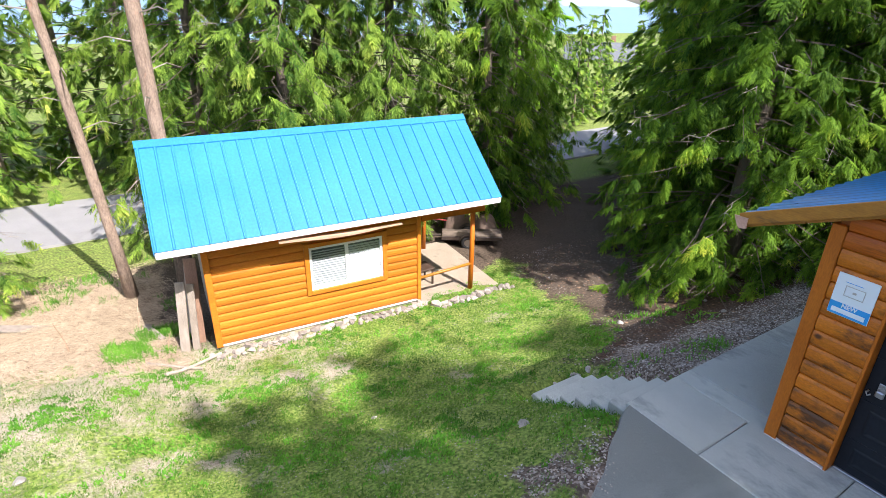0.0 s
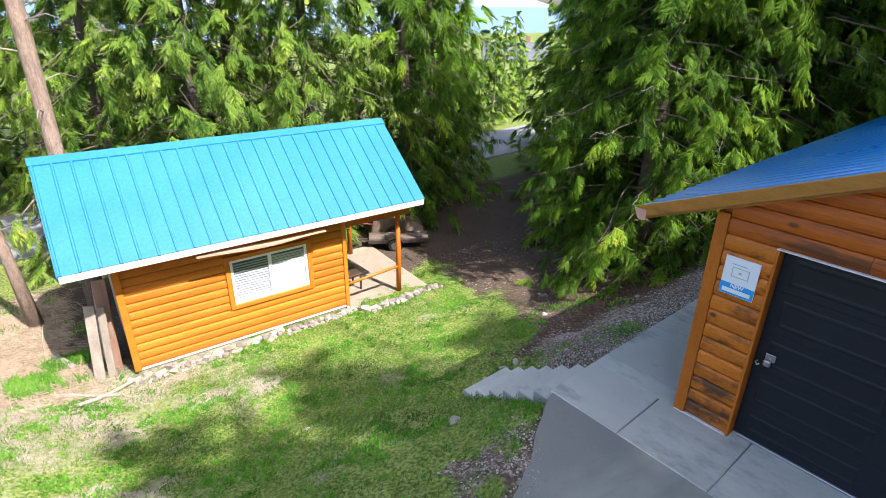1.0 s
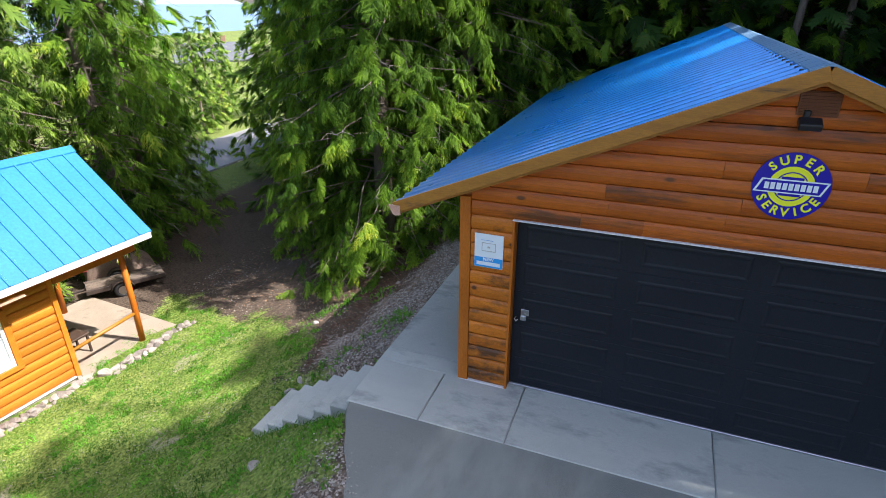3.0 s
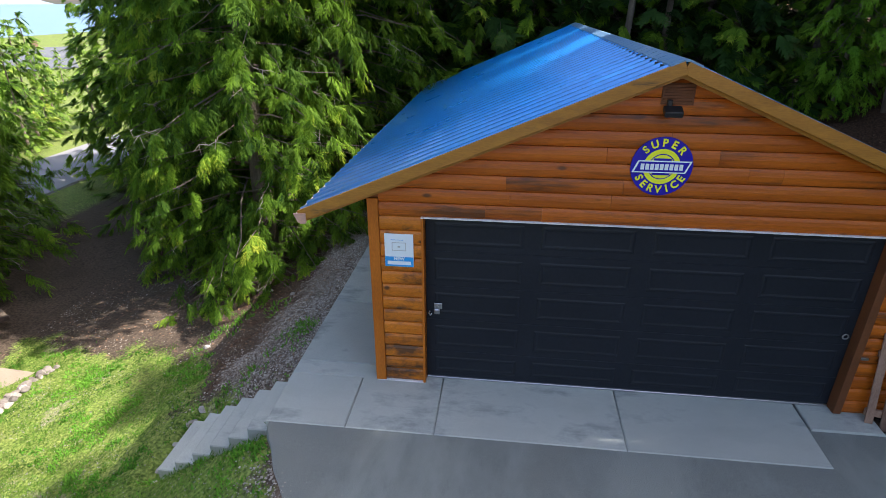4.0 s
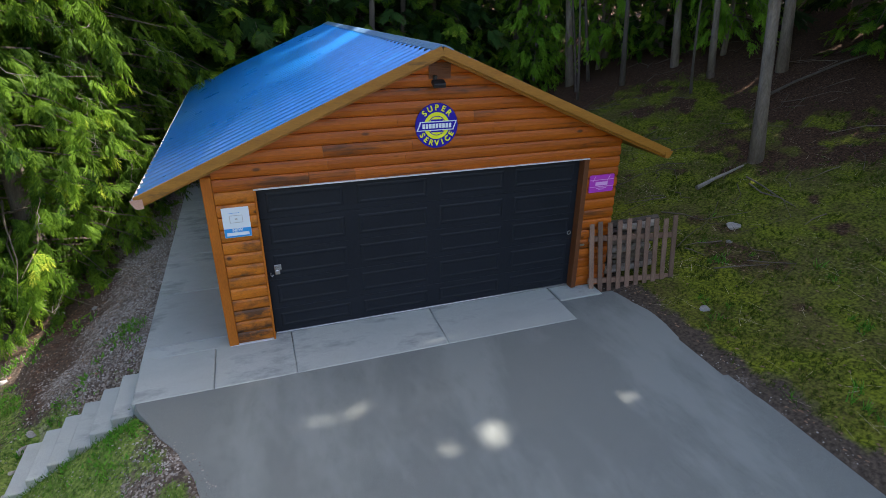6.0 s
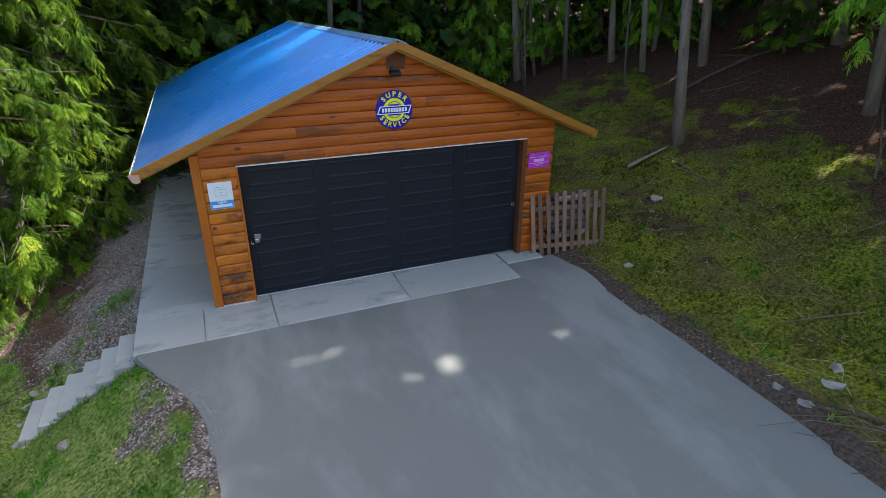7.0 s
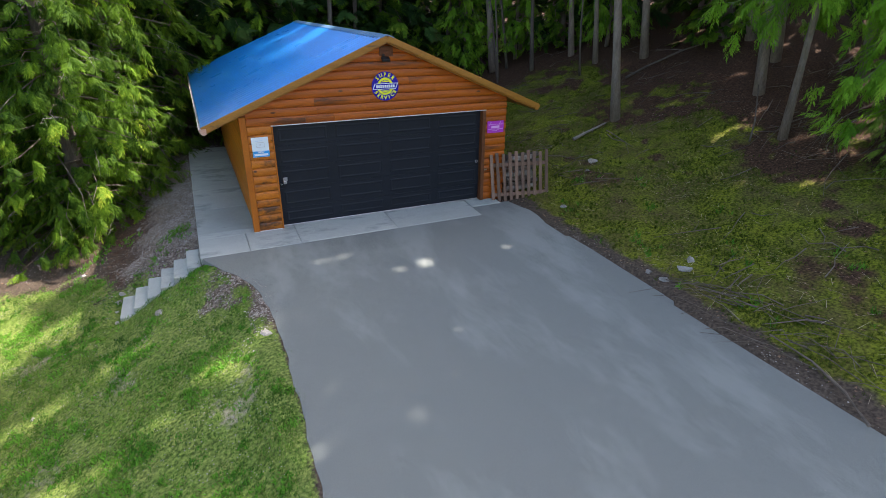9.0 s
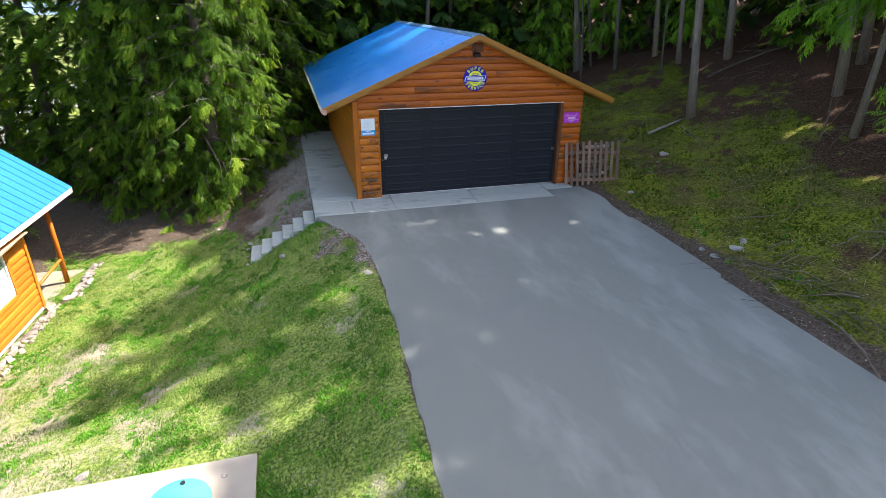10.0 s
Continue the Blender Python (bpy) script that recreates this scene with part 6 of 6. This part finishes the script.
p, t, s_, l = picks(170000, -6.0, -0.6, -9.5, 9.0, grit, 8)
scatter_mesh("gravel", peb, p, t, 0.010 + 0.026 * (s_ - 0.6) ** 2.2, l * 0.3, PEBBLE, "loose grey gravel on the bank beside the walk", "gravel")
under_trees = lambda x, y: np.clip((1 - zones(x, y)[0]) * step(y, 0.4, 1.6) * (0.35 + 0.8 * wobble(x, y, 2.1, 8.0)), 0, 1)
p, t, s_, l = picks(22000, -9.0, -1.2, 0.4, 8.5, under_trees, 18)
scatter_mesh("soil_stones", peb, p, t, 0.007 + 0.024 * (s_ - 0.6) ** 2.6, l * 0.3, PEBBLE, "small stones and bark bits on the brown soil", "stones")
p, t, s_, l = picks(900, -5.5, -1.9, 0.0, 3.4, lambda x, y: 1.0 * (wobble(x, y, 1.8, 9.0) > 0.35), 21)
scatter_mesh("bank_weeds", tuft(10, 0.07, 0.010, 0.09, 12), p, t, s_, l, WEED, "a few green weed clumps on the stony bank", "weeds")
p, t, s_, l = picks(9000, 5.3, 7.4, -11, 2, lambda x, y: 1.3 * zones(x, y)[2], 9)
scatter_mesh("gravel", peb, p, t, 0.008 + 0.018 * (s_ - 0.6) ** 2.4, l * 0.3, PEBBLE, "loose gravel along the driveway's edge", "gravel")
p, t, s_, l = picks(30000, -9, -1.2, -9.5, 2, lambda x, y: zones(x, y)[0] * (0.3 + 0.7 * (wobble(x, y, 1.9, 6.0) > 0.2)), 19)
scatter_mesh("lawn_gravel", peb, p, t, 0.006 + 0.016 * (s_ - 0.6) ** 2.4, l * 0.3, ROCK, "pale small stones showing in the thin lawn", "gravel")
strawy = lambda x, y: zones(x, y)[3]
blade = ([(-0.5, -0.008, 0.01), (0.5, -0.006, 0.03), (0.5, 0.006, 0.03), (-0.5, 0.008, 0.01)], [(0, 1, 2, 3)])
p, t, s_, l = picks(60000, -14, -7, -12, -4.4, strawy, 10)
t = 0.9 + 1.3 * wobble(p[:, 0], p[:, 1], 1.1, 2.0) + 0.6 * (t - 3.14) / 1.8
p[:, 2] += np.random.RandomState(5).uniform(0, 0.05, len(p))
scatter_mesh("straw", blade, p, t, s_ * 0.26, l * 0.4, STRAW, "pale dry straw and cut stems heaped on the ground", "straw")
p, t, s_, l = picks(9000, -14, -7, -12, -4.4, strawy, 31)
p[:, 2] += np.random.RandomState(6).uniform(0.01, 0.06, len(p))
scatter_mesh("dead_stems", blade, p, t, s_ * 0.24, l * 0.4, STEMS, "brown dead stems and needles mixed in the straw", "stems")
p, t, s_, l = picks(3600, 5.7, 14.0, -10, 8, lambda x, y: 0.25 + 0.6 * (wobble(x, y, 1.3, 2.0) > 0.1), 37)
p[:, 2] += np.random.RandomState(9).uniform(0.01, 0.07, len(p))
scatter_mesh("dry_stems", blade, p, t, s_ * 0.26, l * 0.5, STRAW, "thin dry grass stems lying on the mossy bank", "stems")
p, t, s_, l = picks(2600, -14.2, -9.6, -9.5, -4.6, lambda x, y: np.clip(1.6 * wobble(x, y, 1.4, 3.0) - 0.2, 0, 1), 33)
scatter_mesh("straw_weeds", tuft(9, 0.13, 0.012, 0.10, 9), p, t, s_, l, WEED, "green weeds growing through the straw", "weeds")
leaf = ([(-0.5, -0.3, 0.0), (0.5, -0.2, 0.12), (0.45, 0.3, 0.05), (-0.4, 0.25, 0.1)], [(0, 1, 2, 3)])
LITTER = shade("brown leaf litter", (0.10, 0.055, 0.032), (0.28, 0.17, 0.10), 8, 60, 0.9, 0.1, islands=True, vary=0.4)
lit_d = lambda x, y: np.where(x > 5, 0.25 + 0.5 * (1 - zones(x, y)[1]), 0.5 * (y > 0.5) * (1 - zones(x, y)[0])) * np.where((x > -1.9) & (x < 5.6), 0, 1)
p, t, s_, l = picks(34000, -9, 16, -10, 9.5, lit_d, 12)
scatter_mesh("leaf_litter", leaf, p, t, s_ * 0.045, l * 0.6, LITTER, "brown dead leaves and needles on the forest floor", "leaf litter")

speck = lambda x, y: ((x > edge_left(y) + 0.15) & (x < edge_right(y) - 0.15) & (y < -1.1)) * 1.0
p, t, s_, l = picks(700, -1.5, 5.6, -12, -1, speck, 14)
p[:, 2] = drive_z(p[:, 1]) + 0.001
scatter_mesh("driveway_grit", peb, p, t, 0.004 + 0.007 * (s_ - 0.6) ** 2, l * 0.2, ROCK, "pale grit scattered on the asphalt", "grit")
p, t, s_, l = picks(1500, -9.8, -8.4, -6.2, -4.6, lambda x, y: 1.0 * (wobble(x, y, 3.0, 2.0) > 0.0), 15)
scatter_mesh("cabin_weeds", tuft(9, 0.11, 0.014, 0.08, 8), p, t, s_, l, WEED, "fresh green weeds beside the leaning planks", "weeds")

# porch chair
chair = thing("porch_chair", (-8.85, 0.40, -2.085), "dark brown wooden chair on the concrete porch", "chair")
CHAIRWOOD = shade("dark brown chair wood", (0.035, 0.02, 0.013), (0.075, 0.045, 0.03), 6, 50, 0.6, 0.2)
part("seat", soft_block(-9.07, -8.62, 0.18, 0.62, -1.69, -1.65, 0.008), CHAIRWOOD, chair)
for x in (-9.05, -8.68):
    for y in (0.20, 0.56):
        part("leg", soft_block(x, x + 0.04, y, y + 0.04, -2.085, -1.692, 0.004), CHAIRWOOD, chair)
for i in range(5):
    part("back_slat", soft_block(-9.06 + 0.09 * i, -9.06 + 0.09 * i + 0.065, 0.175, 0.195, -1.648, -1.16, 0.004), CHAIRWOOD, chair)
part("top_rail", soft_block(-9.08, -8.61, 0.17, 0.20, -1.158, -1.09, 0.008), CHAIRWOOD, chair)
